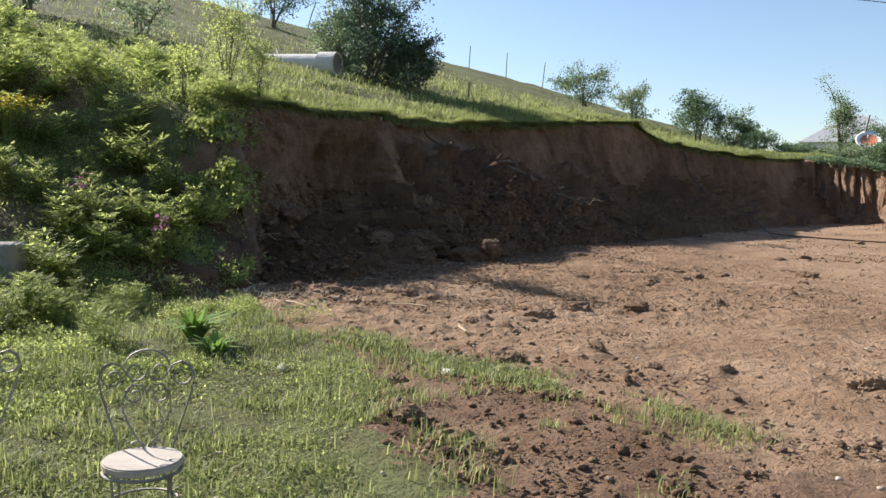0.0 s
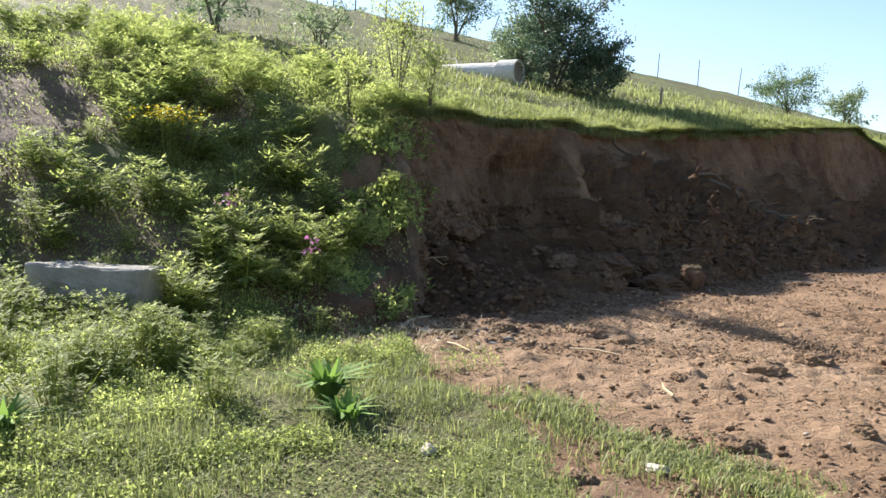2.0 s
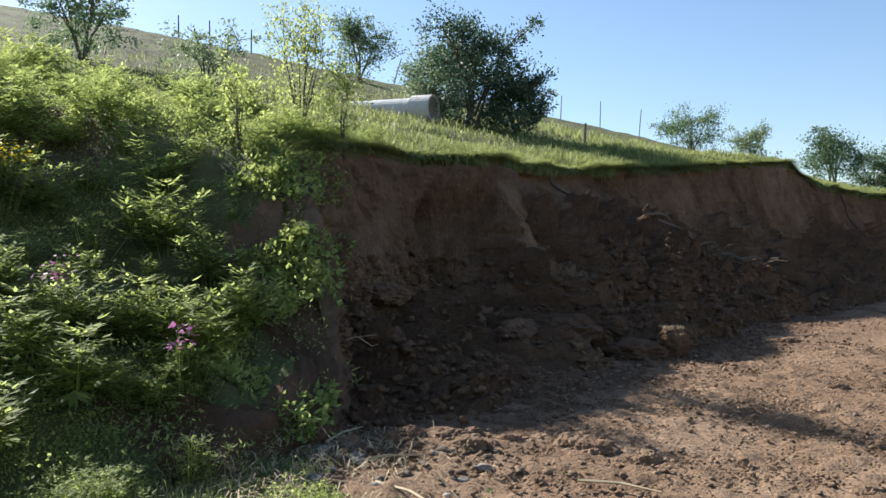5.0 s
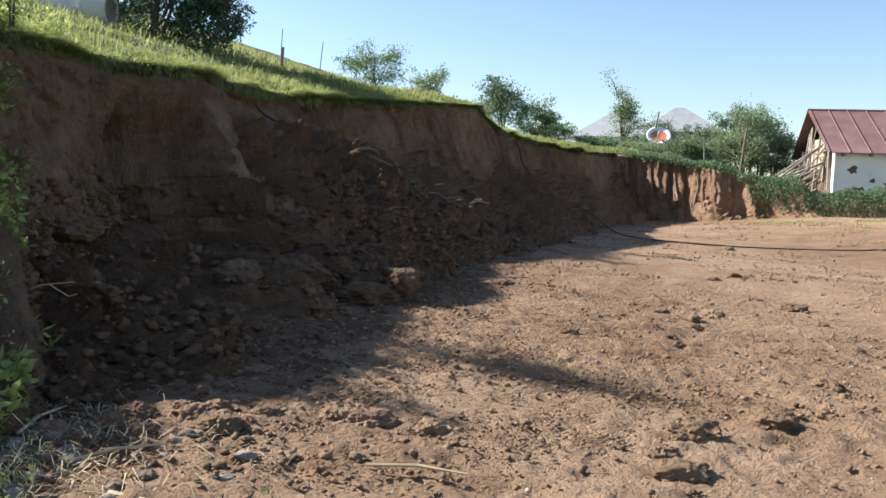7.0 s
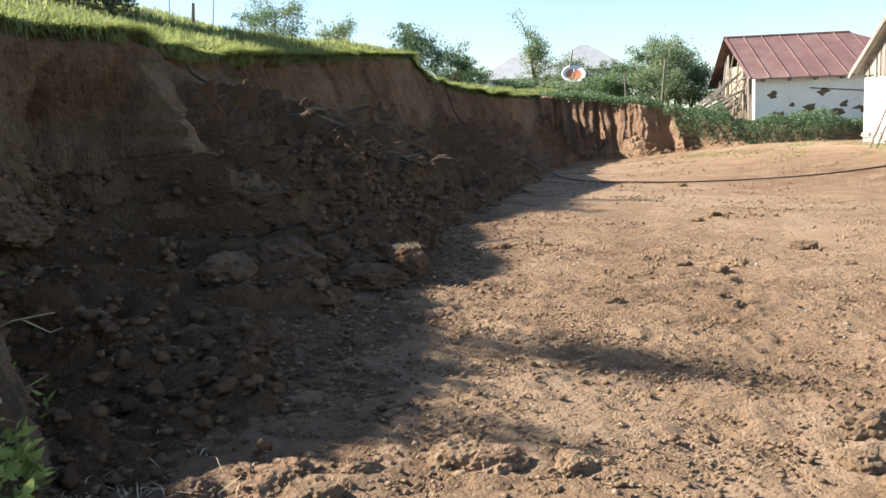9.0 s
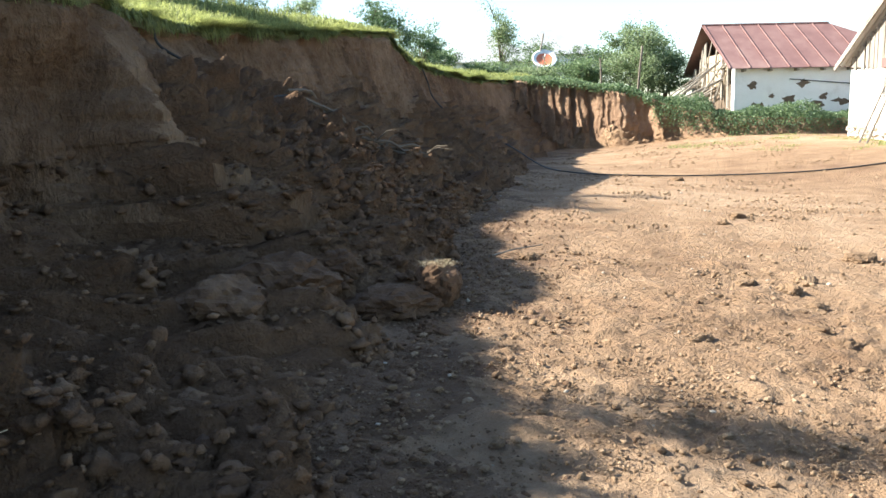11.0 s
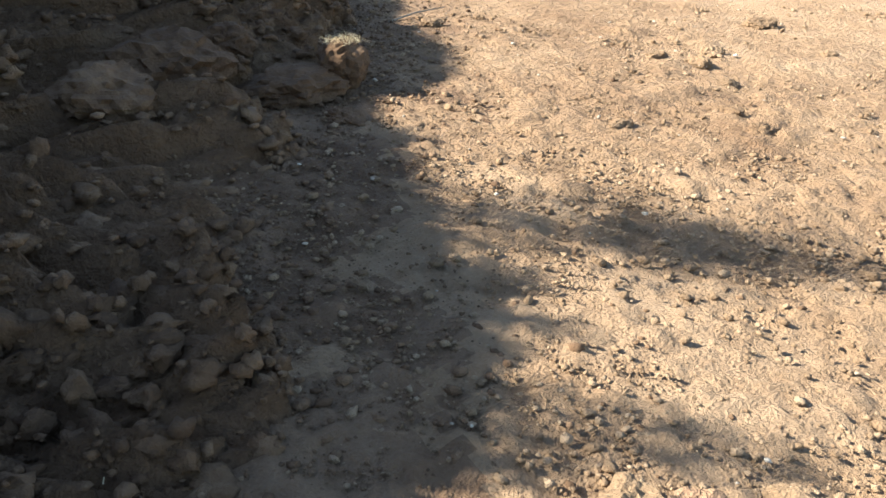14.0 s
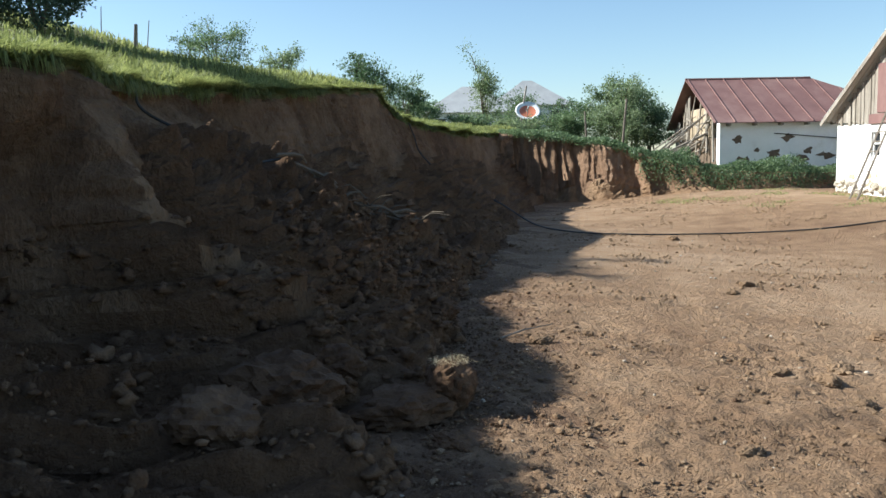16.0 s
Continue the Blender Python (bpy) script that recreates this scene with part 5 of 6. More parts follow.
for k in range(9):
    x, y = q.uniform(-3.9, -2.95), q.uniform(8.9, 9.9)
    weed(x, y, float(surface_z(x, y)) - 0.02, q.choice((0, 1, 3)), q.uniform(0.4, 0.6), q.uniform(0, 360), "leafy green weed low on the bank")
# mounds of low small-leaved herbs, thickest towards the bank
R.seed(97)
cn = 520
cx, cy = -1.0 - R.uniform(0, 1, cn) * 5.6, R.uniform(4.4, 9.4, cn)
ca, cb = to_ab(cx, cy)
ok = (turf_at(cx, cy) > 0.4) & ((cx < -2.5) | (cy < 8.2)) & (cb < np.interp(ca, LIP_A, LIP_B) + 1.2) & (fbm(cx * 0.8, cy * 0.8, 3, 98) > -0.35)
cx, cy = cx[ok], cy[ok]
ch = R.uniform(0.06, 0.16, len(cx)) * np.clip(0.55 + 0.22 * (cy - 4.5) - 0.12 * (cx + 2), 0.5, 1.9)
cw = R.uniform(0.1, 0.24, len(cx))
k = R.randint(0, len(cx), 115000)
r_ = np.sqrt(R.uniform(0, 1, len(k)))
az = R.uniform(0, math.tau, len(k))
x, y = cx[k] + cw[k] * r_ * np.cos(az), cy[k] + cw[k] * r_ * np.sin(az)
m = len(k)
p = np.stack([x, y, surface_z(x, y) + ch[k] * (1 - 0.75 * r_ ** 2) * R.uniform(0.15, 1.05, m)], 1)
v, f = leaf_quads(p, unit(sphere_dirs(m) * [1, 1, 0.6] + [0, 0, 0.35]), unit(sphere_dirs(m) * 0.8 + [0, 0, 1]), R.uniform(0.012, 0.032, m), R.uniform(0.007, 0.016, m))
tagged(new("meadow_herbs", big_mesh("meadow_herbs", v, f, WEED)), "low mounds of yellow-green herbs along the bank's foot", "herbs", kind="stuff")
# dock rosettes in the meadow
def dock(x, y, size, seed, label):
    R.seed(seed)
    n_ = 50
    az = R.uniform(0, math.tau, n_)
    p_ = np.stack([np.cos(az) * 0.03, np.sin(az) * 0.03, np.zeros(n_)], 1)
    v_, f_ = blade_quads(p_, size * R.uniform(0.6, 1.2, n_), size * 0.24 * R.uniform(0.7, 1.2, n_), R.uniform(0.25, 1.25, n_), az)
    t = tagged(new("dock_plant", big_mesh("dock_plant", v_, f_, DOCK)), label, "plant")
    t.matrix_basis = pose(x, y, float(ground_z(x, y)))
    return t


dock(-1.9, 6.4, 0.29, 1, "dark broad-leaved dock rosette in the meadow")
dock(-1.65, 6.05, 0.2, 2, "small broad-leaved dock rosette in the meadow")
dock(-3.2, 5.2, 0.2, 3, "small broad-leaved dock rosette in the meadow")

# ---------- earth lumps ----------
def on_bank(a, v, off=0.0):
    """A place on the cut bank: a along it, v from the lip (0) to the foot (1)."""
    i = int(np.clip(np.searchsorted(fa, a), 0, len(fa) - 1))
    j = int(np.clip(round(v * (BANKP.shape[1] - 1)), 0, BANKP.shape[1] - 1))
    p = BANKP[i, j]
    return Vector((p[0] + 0.866 * off * 0.6, p[1] - 0.5 * off * 0.6, p[2] + off * 0.8))


def clod_base(seed, sub):
    bm = bmesh.new()
    blob_stone(bm, (0, 0, 0), 1.0, seed, 0.75, 2, 0.5)
    q_ = random.Random(seed)
    for v_ in bm.verts:
        v_.co *= q_.uniform(0.72, 1.2)
    bm.verts.ensure_lookup_table()
    v = np.array([list(x.co) for x in bm.verts])
    f = np.array([[x.index for x in fc.verts] for fc in bm.faces])
    bm.free()
    return v, f


def scatter(name, places, sizes, bases, mat, label, category, sink=0.3):
    chunks = []
    for k, (v, f) in enumerate(bases):
        m_ = np.arange(len(places)) % len(bases) == k
        P, S = places[m_], sizes[m_]
        az = R.uniform(0, math.tau, len(P))
        c, s = np.cos(az)[:, None], np.sin(az)[:, None]
        x = v[None, :, 0] * c - v[None, :, 1] * s
        y = v[None, :, 0] * s + v[None, :, 1] * c
        z = np.broadcast_to(v[None, :, 2], x.shape) * R.uniform(0.6, 1.1, len(P))[:, None]
        V = np.stack([x, y, z], -1) * S[:, None, None] + P[:, None, :]
        V[..., 2] += (0.5 - sink) * S[:, None]
        F = f[None] + (np.arange(len(P)) * len(v))[:, None, None]
        chunks.append((V.reshape(-1, 3), F.reshape(-1, 3)))
    V, F = join(chunks)
    return tagged(new(name, big_mesh(name, V, F, mat)), label, category, kind="stuff")


R.seed(200)
B0 = [clod_base(700 + k, 2) for k in range(7)]
ICO = []
for k in range(6):
    bm = bmesh.new()
    bmesh.ops.create_icosphere(bm, subdivisions=1, radius=1.0)
    q = random.Random(k)
    v = np.array([list(x.co) for x in bm.verts]) * np.array([q.uniform(0.7, 1.2), q.uniform(0.7, 1.2), q.uniform(0.5, 0.9)])
    v *= 1 + 0.42 * np.array([[q.uniform(-1, 1)] for _ in v])
    bm.verts.index_update()
    f = np.array([[x.index for x in fc.verts] for fc in bm.faces])
    bm.free()
    ICO.append((v, f))
# on the fallen earth
n = 9500
ai = R.randint(10, len(fa) - 140, n)
crestv = 0.42 + 0.25 * R.uniform(0, 1, n)
vj = (np.clip(crestv + (1.0 - crestv) * R.uniform(0, 1, n) ** 0.75, 0, 0.99) * (BANKP.shape[1] - 1)).astype(int)
P = BANKP[ai, vj] + R.normal(0, 0.02, (n, 3))
S = 0.009 + 0.05 * R.uniform(0, 1, n) ** 10 + 0.024 * R.uniform(0, 1, n) ** 2
large = S > 0.034
scatter("fallen_lumps", P[large], S[large], B0, CLOD, "dark lumps of earth fallen from the cut", "earth lumps", 0.6)
P, S = P[~large], S[~large]
scatter("fallen_clods", P, S, ICO, CLOD, "dark lumps of fallen earth below the cut", "earth clods", 0.35)
# more angular lumps lying close together on the near slope
n = 6000
ai = R.randint(40, 330, n)
vj = ((0.5 + 0.49 * R.uniform(0, 1, n) ** 0.8) * (BANKP.shape[1] - 1)).astype(int)
P = BANKP[ai, vj] + R.normal(0, 0.015, (n, 3))
scatter("loose_lumps", P, 0.012 + 0.062 * R.uniform(0, 1, n) ** 3.5, B0, CLOD, "broken dark lumps of earth on the fallen slope", "earth lumps", 0.75)
# dark fresh crumbs that have rolled out past the foot
n = 9000
ai = R.randint(40, 300, n)
P = BANKP[ai, -1].copy()
o = R.exponential(0.45, n) - 0.25
P[:, 0] += 0.866 * o + R.normal(0, 0.1, n)
P[:, 1] += -0.5 * o + R.normal(0, 0.1, n)
P[:, 2] = ground_z(P[:, 0], P[:, 1]) + 0.006
scatter("rolled_clods", P, 0.003 + 0.008 * R.uniform(0, 1, n) ** 2.5 + 0.022 * R.uniform(0, 1, n) ** 16, ICO, CLOD, "dark fresh crumbs rolled out from the cut", "earth clods", 0.25)
# spilled at the foot of the fallen earth and at the lot's near corner
n = 2600
ai = R.randint(20, len(fa) - 160, n)
P = BANKP[ai, -1].copy()
o = R.exponential(0.35, n)
P[:, 0] += 0.866 * o + R.normal(0, 0.1, n)
P[:, 1] += -0.5 * o + R.normal(0, 0.1, n)
P2 = np.stack([R.normal(-1.2, 0.75, 2400), R.normal(9.15, 0.4, 2400), np.zeros(2400)], 1)
P = np.concatenate([P, P2])
P[:, 2] = ground_z(P[:, 0], P[:, 1]) + 0.006
scatter("spilled_clods", P, 0.004 + 0.008 * R.uniform(0, 1, len(P)) ** 2.5 + 0.024 * R.uniform(0, 1, len(P)) ** 14, ICO, DRYCLOD, "small clods spilled at the foot of the cut", "earth clods", 0.3)
# over the lot, in patches
n = 14000
x, y = R.uniform(-2.5, 13, n), 3.0 + 22 * R.uniform(0, 1, n) ** 1.6
pat = fbm(x * 0.55, y * 0.55, 3, 77) + 0.5 * fbm(x * 2, y * 2, 2, 79)
a, b = to_ab(x, y)
keep = (turf_at(x, y) < 0.5) & (b < np.interp(a, LIP_A, LIP_B) - 0.2) & (pat > -0.35 + R.uniform(-0.5, 0.6, n))
x, y, pat = x[keep], y[keep], pat[keep]
S = 0.005 + 0.009 * R.uniform(0, 1, len(x)) ** 2 + (pat > 0.25) * 0.02 * R.uniform(0, 1, len(x)) ** 3
scatter("lot_clods", np.stack([x, y, ground_z(x, y) + 0.01], 1), S, ICO, DRYCLOD, "small dry crumbs and clods strewn over the lot", "earth clods", 0.3)
# heaps of broken clods, in clusters
R.seed(207)
hx, hy = R.uniform(-1.5, 16, 300), 4.0 + 30 * R.uniform(0, 1, 300) ** 1.2
hx[150:] += 0.25 * np.clip(hy[150:] - 16, 0, 20)
hx[:12], hy[:12] = [1.5, 1.7, 1.3, 2.54, 0.79, 1.52, 4.24, 2.97, 0.89, 2.9, 2.0, -0.6], [10.4, 10.3, 10.25, 11.16, 9.8, 10.06, 12.2, 9.98, 8.4, 5.6, 6.3, 9.3]
hr = R.uniform(0.1, 0.4, 300) * (1 + 0.02 * hy)
k = R.randint(0, 300, 14000)
x, y = hx[k] + R.normal(0, 1, 14000) * hr[k], hy[k] + R.normal(0, 1, 14000) * hr[k] * 0.6
a, b = to_ab(x, y)
keep = (turf_at(x, y) < 0.5) & (b < np.interp(a, TOE_A, TOE_B) - 0.2)
x, y, k = x[keep], y[keep], k[keep]
S = (0.005 + 0.03 * R.uniform(0, 1, len(x)) ** 4) * (0.6 + 0.03 * hy[k])
scatter("heaped_clods", np.stack([x, y, ground_z(x, y) + 0.012], 1), S, ICO, DRYCLOD, "clusters of broken dry clods turned up on the lot", "earth clods", 0.5)
n = 20000
x, y = R.uniform(-2.4, 5, n), R.uniform(8.4, 15, n)
x[9000:], y[9000:] = R.uniform(-1.8, 2.6, n - 9000), R.uniform(9.0, 12.8, n - 9000)
a, b = to_ab(x, y)
keep = (b < np.interp(a, LIP_A, LIP_B) - 2.4) & (fbm(x * 1.6, y * 1.6, 3, 83) > R.uniform(-0.7, 0.5, n))
x, y = x[keep], y[keep]
scatter("crumbs", np.stack([x, y, ground_z(x, y) + 0.004], 1), 0.004 + 0.012 * R.uniform(0, 1, len(x)) ** 2.5, ICO, DRYCLOD, "fine crumbs of dug earth over the lot", "earth crumbs", 0.2)
n = 9000
x, y = R.uniform(-0.6, 4.5, n), R.uniform(3.2, 7.0, n)
keep = (turf_at(x, y) < 0.5) & (y < 6.8 - 0.9 * x + R.uniform(-0.5, 1.2, n)) & (fbm(x * 2, y * 2, 3, 89) > R.uniform(-0.6, 0.6, n))
x, y = x[keep], y[keep]
scatter("near_clods", np.stack([x, y, ground_z(x, y) + 0.008], 1), 0.004 + 0.009 * R.uniform(0, 1, len(x)) ** 2.5 + 0.035 * R.uniform(0, 1, len(x)) ** 9, ICO, DAMP_SHADE, "dark damp clods and crumbs beside the meadow", "earth clods", 0.35)
n = 900
x, y = R.uniform(-2.5, 12, n), 3.0 + 20 * R.uniform(0, 1, n) ** 1.3
a, b = to_ab(x, y)
keep = (b < np.interp(a, LIP_A, LIP_B) - 1.0)
x, y = x[keep], y[keep]
scatter("pebbles", np.stack([x, y, ground_z(x, y) + 0.012], 1), 0.006 + 0.016 * R.uniform(0, 1, len(x)) ** 3, ICO, PEBBLE, "pale pebbles scattered in the earth", "pebbles", 0.2)


def earth_clod(x, y, r, seed, label, mat=DRYCLOD, flat=0.55, z=None, rough=0.34):
    bm = bmesh.new()
    blob_stone(bm, (0, 0, r * 0.05), r * 1.1, seed, flat, 4, rough)
    ob = part("earth_clod", bm, mat, None)
    ob.matrix_basis = pose(x, y, float(ground_z(x, y)) if z is None else z)
    return tagged(ob, label, "earth clod", "loose clods on the lot")


for k, (x, y, r) in enumerate(((6.22, 14.15, 0.2), (2.94, 11.7, 0.13), (1.3, 6.92, 0.13), (1.02, 8.6, 0.16), (0.53, 6.44, 0.12), (-0.18, 4.72, 0.13), (3.05, 12.05, 0.13), (3.86, 13.5, 0.12), (6.85, 16.85, 0.12), (2.07, 12.2, 0.1), (4.07, 13.2, 0.13), (-0.55, 9.6, 0.17), (-1.25, 9.45, 0.15), (2.5, 15.1, 0.13), (11.5, 23.0, 0.17), (1.09, 8.9, 0.12), (1.33, 7.1, 0.1),
                               (0.55, 6.4, 0.12), (2.23, 6.5, 0.1), (3.1, 5.95, 0.2), (1.66, 6.5, 0.08), (-0.3, 5.6, 0.12), (3.7, 12.6, 0.11), (4.5, 13.4, 0.14), (4.9, 11.6, 0.12), (5.6, 12.9, 0.1), (3.4, 10.3, 0.16), (2.2, 9.4, 0.2), (1.5, 9.2, 0.18), (-0.1, 9.35, 0.12), (7.5, 17.2, 0.14), (0.3, 8.1, 0.1))):
    earth_clod(x, y, r * 0.8, 900 + k * 31, "crumbling dry earth clod lying on the lot")
def fallen_block(x, y, z, r, fl, seed):
    ob = earth_clod(x, y, r, seed, "large dark block of earth fallen from the cut", CLOD, fl, z)
    ob["group"] = "fallen blocks"


for k, (a_, v_, r, fl) in enumerate(((-4.2, 0.86, 0.3, 0.55), (-4.6, 0.7, 0.22, 0.6), (-5.2, 0.88, 0.24, 0.6), (-3.3, 0.72, 0.2, 0.6), (-1.2, 0.8, 0.2, 0.5), (0.2, 0.84, 0.22, 0.6), (-0.5, 0.93, 0.2, 0.6), (1.2, 0.9, 0.2, 0.6), (2.4, 0.87, 0.2, 0.6), (-5.9, 0.8, 0.24, 0.7))):
    p = on_bank(a_, v_)
    fallen_block(p.x, p.y, p.z, r, fl, 1500 + k * 17)
fallen_block(-0.35, 13.85, 0.66, 0.33, 0.6, 1811)
fallen_block(0.35, 13.6, 0.46, 0.26, 0.5, 1829)
fallen_block(0.5, 15.75, 0.83, 0.17, 0.6, 1847)
fallen_block(0.45, 13.05, 0.38, 0.13, 0.55, 1861)
fallen_block(0.15, 14.2, 0.68, 0.2, 0.65, 1877)
# a sod with dry roots on top, standing at the foot of the fallen earth
sod = earth_clod(0.79, 13.7, 0.165, 1783, "sod of earth with pale dry roots and grass on top", CLOD, 1.05, float(ground_z(0.79, 13.7)) + 0.14, 0.25)
q = random.Random(88)
for k in range(11):
    x, y = -1.45 + q.gauss(0, 0.4), 9.62 + q.gauss(0, 0.1)
    earth_clod(x, y, q.uniform(0.05, 0.12), 2100 + 13 * k, "red-brown clod heaped at the near corner of the cut", REDEARTH, 0.6)
for k in range(34):
    x, y, r = q.uniform(-2.6, -1.1), q.uniform(8.3, 9.35), q.uniform(0.02, 0.055)
    rk = part("stone", blob_stone(bmesh.new(), (0, 0, r * 0.3), r, 2500 + k, 0.6, 2), CLAY if k % 3 else CONCRETE, None)
    rk.matrix_basis = pose(x, y, float(surface_z(x, y)))
    tagged(rk, "small grey stone among litter at the bank's foot", "stone", "stones at the bank's foot")
R.seed(210)
n = 260
az = R.uniform(0, math.tau, n)
rr = 0.13 * np.sqrt(R.uniform(0, 1, n))
p = np.stack([rr * np.cos(az), rr * np.sin(az), 0.16 + R.uniform(0, 0.04, n)], 1)
v, f = blade_quads(p, R.uniform(0.02, 0.045, n), R.uniform(0.002, 0.004, n), R.uniform(1.2, 2.8, n), R.uniform(0, math.tau, n))
ob = new("dry_tuft", big_mesh("dry_tuft", v, f, STRAW))
ob.parent = sod

# stones in the meadow and the boulders by the chairs
for k, (x, y, r, mat_) in enumerate(((-1.1, 5.75, 0.05, STONE), (0.07, 5.85, 0.05, STONE), (-1.38, 3.02, 0.15, CONCRETE), (-1.7, 3.0, 0.13, CONCRETE), (-1.15, 2.72, 0.12, STONE))):
    rk = part("boulder" if r > 0.1 else "stone", blob_stone(bmesh.new(), (0, 0, r * 0.35), r, 40 + k, 0.7, 2), mat_, None)
    rk.matrix_basis = pose(x, y, float(ground_z(x, y)))
    tagged(rk, "grey boulder lying under the garden chairs" if r > 0.1 else "small pale stone lying in the grass", "stone")

# concrete block at the foot of the bank
blk = bmesh.new()
box(blk, (-0.57, -0.2, -0.34), (0.57, 0.2, 0.1), 0.018)
bmesh.ops.subdivide_edges(blk, edges=list(blk.edges), cuts=9, use_grid_fill=True)
for v_ in blk.verts:
    v_.co += Vector((noise.noise(v_.co * 4), noise.noise(v_.co * 4 + Vector((7, 0, 0))), noise.noise(v_.co * 5 + Vector((0, 9, 0))) * 1.2)) * 0.016 + Vector((0, 0, 0.02)) * noise.noise(v_.co * 17) + Vector((0, 0.012, 0)) * noise.noise(v_.co * 23)
kerb = part("concrete_block", blk, CONCRETE, None)
kerb.matrix_basis = pose(-4.63, 8.0, 0.86, 0, 1, -4)
tagged(kerb, "long weathered concrete block half sunk in weeds", "concrete block")

# ---------- garden chairs ----------
def spiral(c, r0, turns, a0, sense=1, n_=16):
    return [(c[0] + r0 * (1 - 0.72 * k / n_) * math.cos(a0 + sense * turns * math.tau * k / n_), 0.0, c[1] + r0 * (1 - 0.72 * k / n_) * math.sin(a0 + sense * turns * math.tau * k / n_)) for k in range(n_ + 1)]


def garden_chair(m, label):
    t = thing("garden_chair", m, label, "chair", "wrought-iron chairs")
    sh = 0.37
    seat = bmesh.new()
    got = bmesh.ops.create_cone(seat, cap_ends=True, segments=40, radius1=0.165, radius2=0.168, depth=0.035)
    bmesh.ops.bevel(seat, geom=[e for e in seat.edges if len(e.link_faces) == 2 and abs(e.verts[0].co.z - e.verts[1].co.z) < 1e-4 and e.calc_face_angle() > 0.5], offset=0.006, segments=2, affect="EDGES")
    bmesh.ops.translate(seat, vec=(0, 0, sh), verts=seat.verts)
    part("seat", seat, WORNBOARD, t, "round pale worn wooden seat")
    ring = [(0.16 * math.cos(k * math.tau / 28), 0.16 * math.sin(k * math.tau / 28), sh - 0.032) for k in range(29)]
    part("seat_ring", tubed(ring, 0.008, 5), IRON, t)
    for a_ in (40, 140, 220, 320):
        c, s = math.cos(radians(a_)), math.sin(radians(a_))
        part("leg", tubed([(0.15 * c, 0.15 * s, sh - 0.03), (0.14 * c, 0.14 * s, sh - 0.16), (0.19 * c, 0.19 * s, -0.03)], 0.006, 5), IRON, t)
    part("brace", tubed([(0.145 * math.cos(k * math.tau / 20), 0.145 * math.sin(k * math.tau / 20), 0.2) for k in range(21)], 0.006, 5), IRON, t)
    bk = Matrix.Translation((0, 0.15, sh - 0.02)) @ Matrix.Rotation(radians(-9), 4, "X")

    def rod(name, pts, r=0.0044):
        part(name, tubed([bk @ Vector(p) for p in pts], r, 5), IRON, t)
    for sg in (-1, 1):
        rod("back_post", [(sg * 0.1, 0, 0), (sg * 0.14, 0, 0.12), (sg * 0.19, 0, 0.27), (sg * 0.205, 0, 0.34), (sg * 0.19, 0, 0.395), (sg * 0.15, 0, 0.415), (sg * 0.11, 0, 0.4), (sg * 0.088, 0, 0.365)], 0.0052)
        rod("scroll", spiral((sg * 0.145, 0.352), 0.058, 1.2, math.pi / 2, -sg))
        rod("scroll", spiral((sg * 0.05, 0.375), 0.048, 1.2, math.pi if sg > 0 else 0, sg))
        rod("scroll", spiral((sg * 0.052, 0.27), 0.052, 1.35, 0 if sg < 0 else math.pi, -sg))
        rod("back_scroll", [(0, 0, 0.02), (sg * 0.03, 0, 0.06), (sg * 0.07, 0, 0.13), (sg * 0.1, 0, 0.2), (sg * 0.1, 0, 0.26), (sg * 0.06, 0, 0.32)])
        rod("scroll", spiral((sg * 0.045, 0.035), 0.036, 1.2, math.pi if sg > 0 else 0, -sg))
    rod("top_arch", [(0.095 * math.cos(math.pi * k / 12), 0, 0.395 + 0.075 * math.sin(math.pi * k / 12)) for k in range(13)], 0.0052)
    return t


WORNBOARD = surface("worn pale board", [(0.3, (0.27, 0.22, 0.18)), (0.5, (0.4, 0.35, 0.29)), (0.7, (0.52, 0.47, 0.4))], scale=7, fine=50, bump=0.3, stretch=(1, 5, 1))
garden_chair(pose(-1.09, 3.02, float(ground_z(-1.09, 3.02)) + 0.01, 0, 0, 14) @ Matrix.Scale(0.86, 4), "rusty wrought-iron garden chair with scrolls and a round worn seat")
garden_chair(pose(-1.84, 3.12, float(ground_z(-1.84, 3.12)) + 0.01, 0, 0, 6) @ Matrix.Scale(0.86, 4), "rusty wrought-iron garden chair standing beside another in the grass")

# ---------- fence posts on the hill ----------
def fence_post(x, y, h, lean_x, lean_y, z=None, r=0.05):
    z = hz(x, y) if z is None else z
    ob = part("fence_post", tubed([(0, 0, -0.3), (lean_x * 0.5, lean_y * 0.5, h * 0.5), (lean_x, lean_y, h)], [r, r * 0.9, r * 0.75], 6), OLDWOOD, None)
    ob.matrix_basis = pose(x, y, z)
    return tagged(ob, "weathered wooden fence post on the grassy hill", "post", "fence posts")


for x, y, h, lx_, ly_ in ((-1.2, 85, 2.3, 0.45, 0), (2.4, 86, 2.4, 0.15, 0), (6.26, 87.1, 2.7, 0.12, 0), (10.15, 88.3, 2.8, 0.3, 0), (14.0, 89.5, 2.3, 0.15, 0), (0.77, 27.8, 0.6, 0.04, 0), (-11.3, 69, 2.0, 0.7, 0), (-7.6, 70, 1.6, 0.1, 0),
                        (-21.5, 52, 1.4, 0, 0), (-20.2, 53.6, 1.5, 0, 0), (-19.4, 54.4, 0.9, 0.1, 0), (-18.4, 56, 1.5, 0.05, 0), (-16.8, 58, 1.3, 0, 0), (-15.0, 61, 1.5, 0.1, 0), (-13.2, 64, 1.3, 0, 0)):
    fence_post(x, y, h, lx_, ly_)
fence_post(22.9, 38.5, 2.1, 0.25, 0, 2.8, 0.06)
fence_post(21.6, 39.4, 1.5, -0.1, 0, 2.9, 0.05)

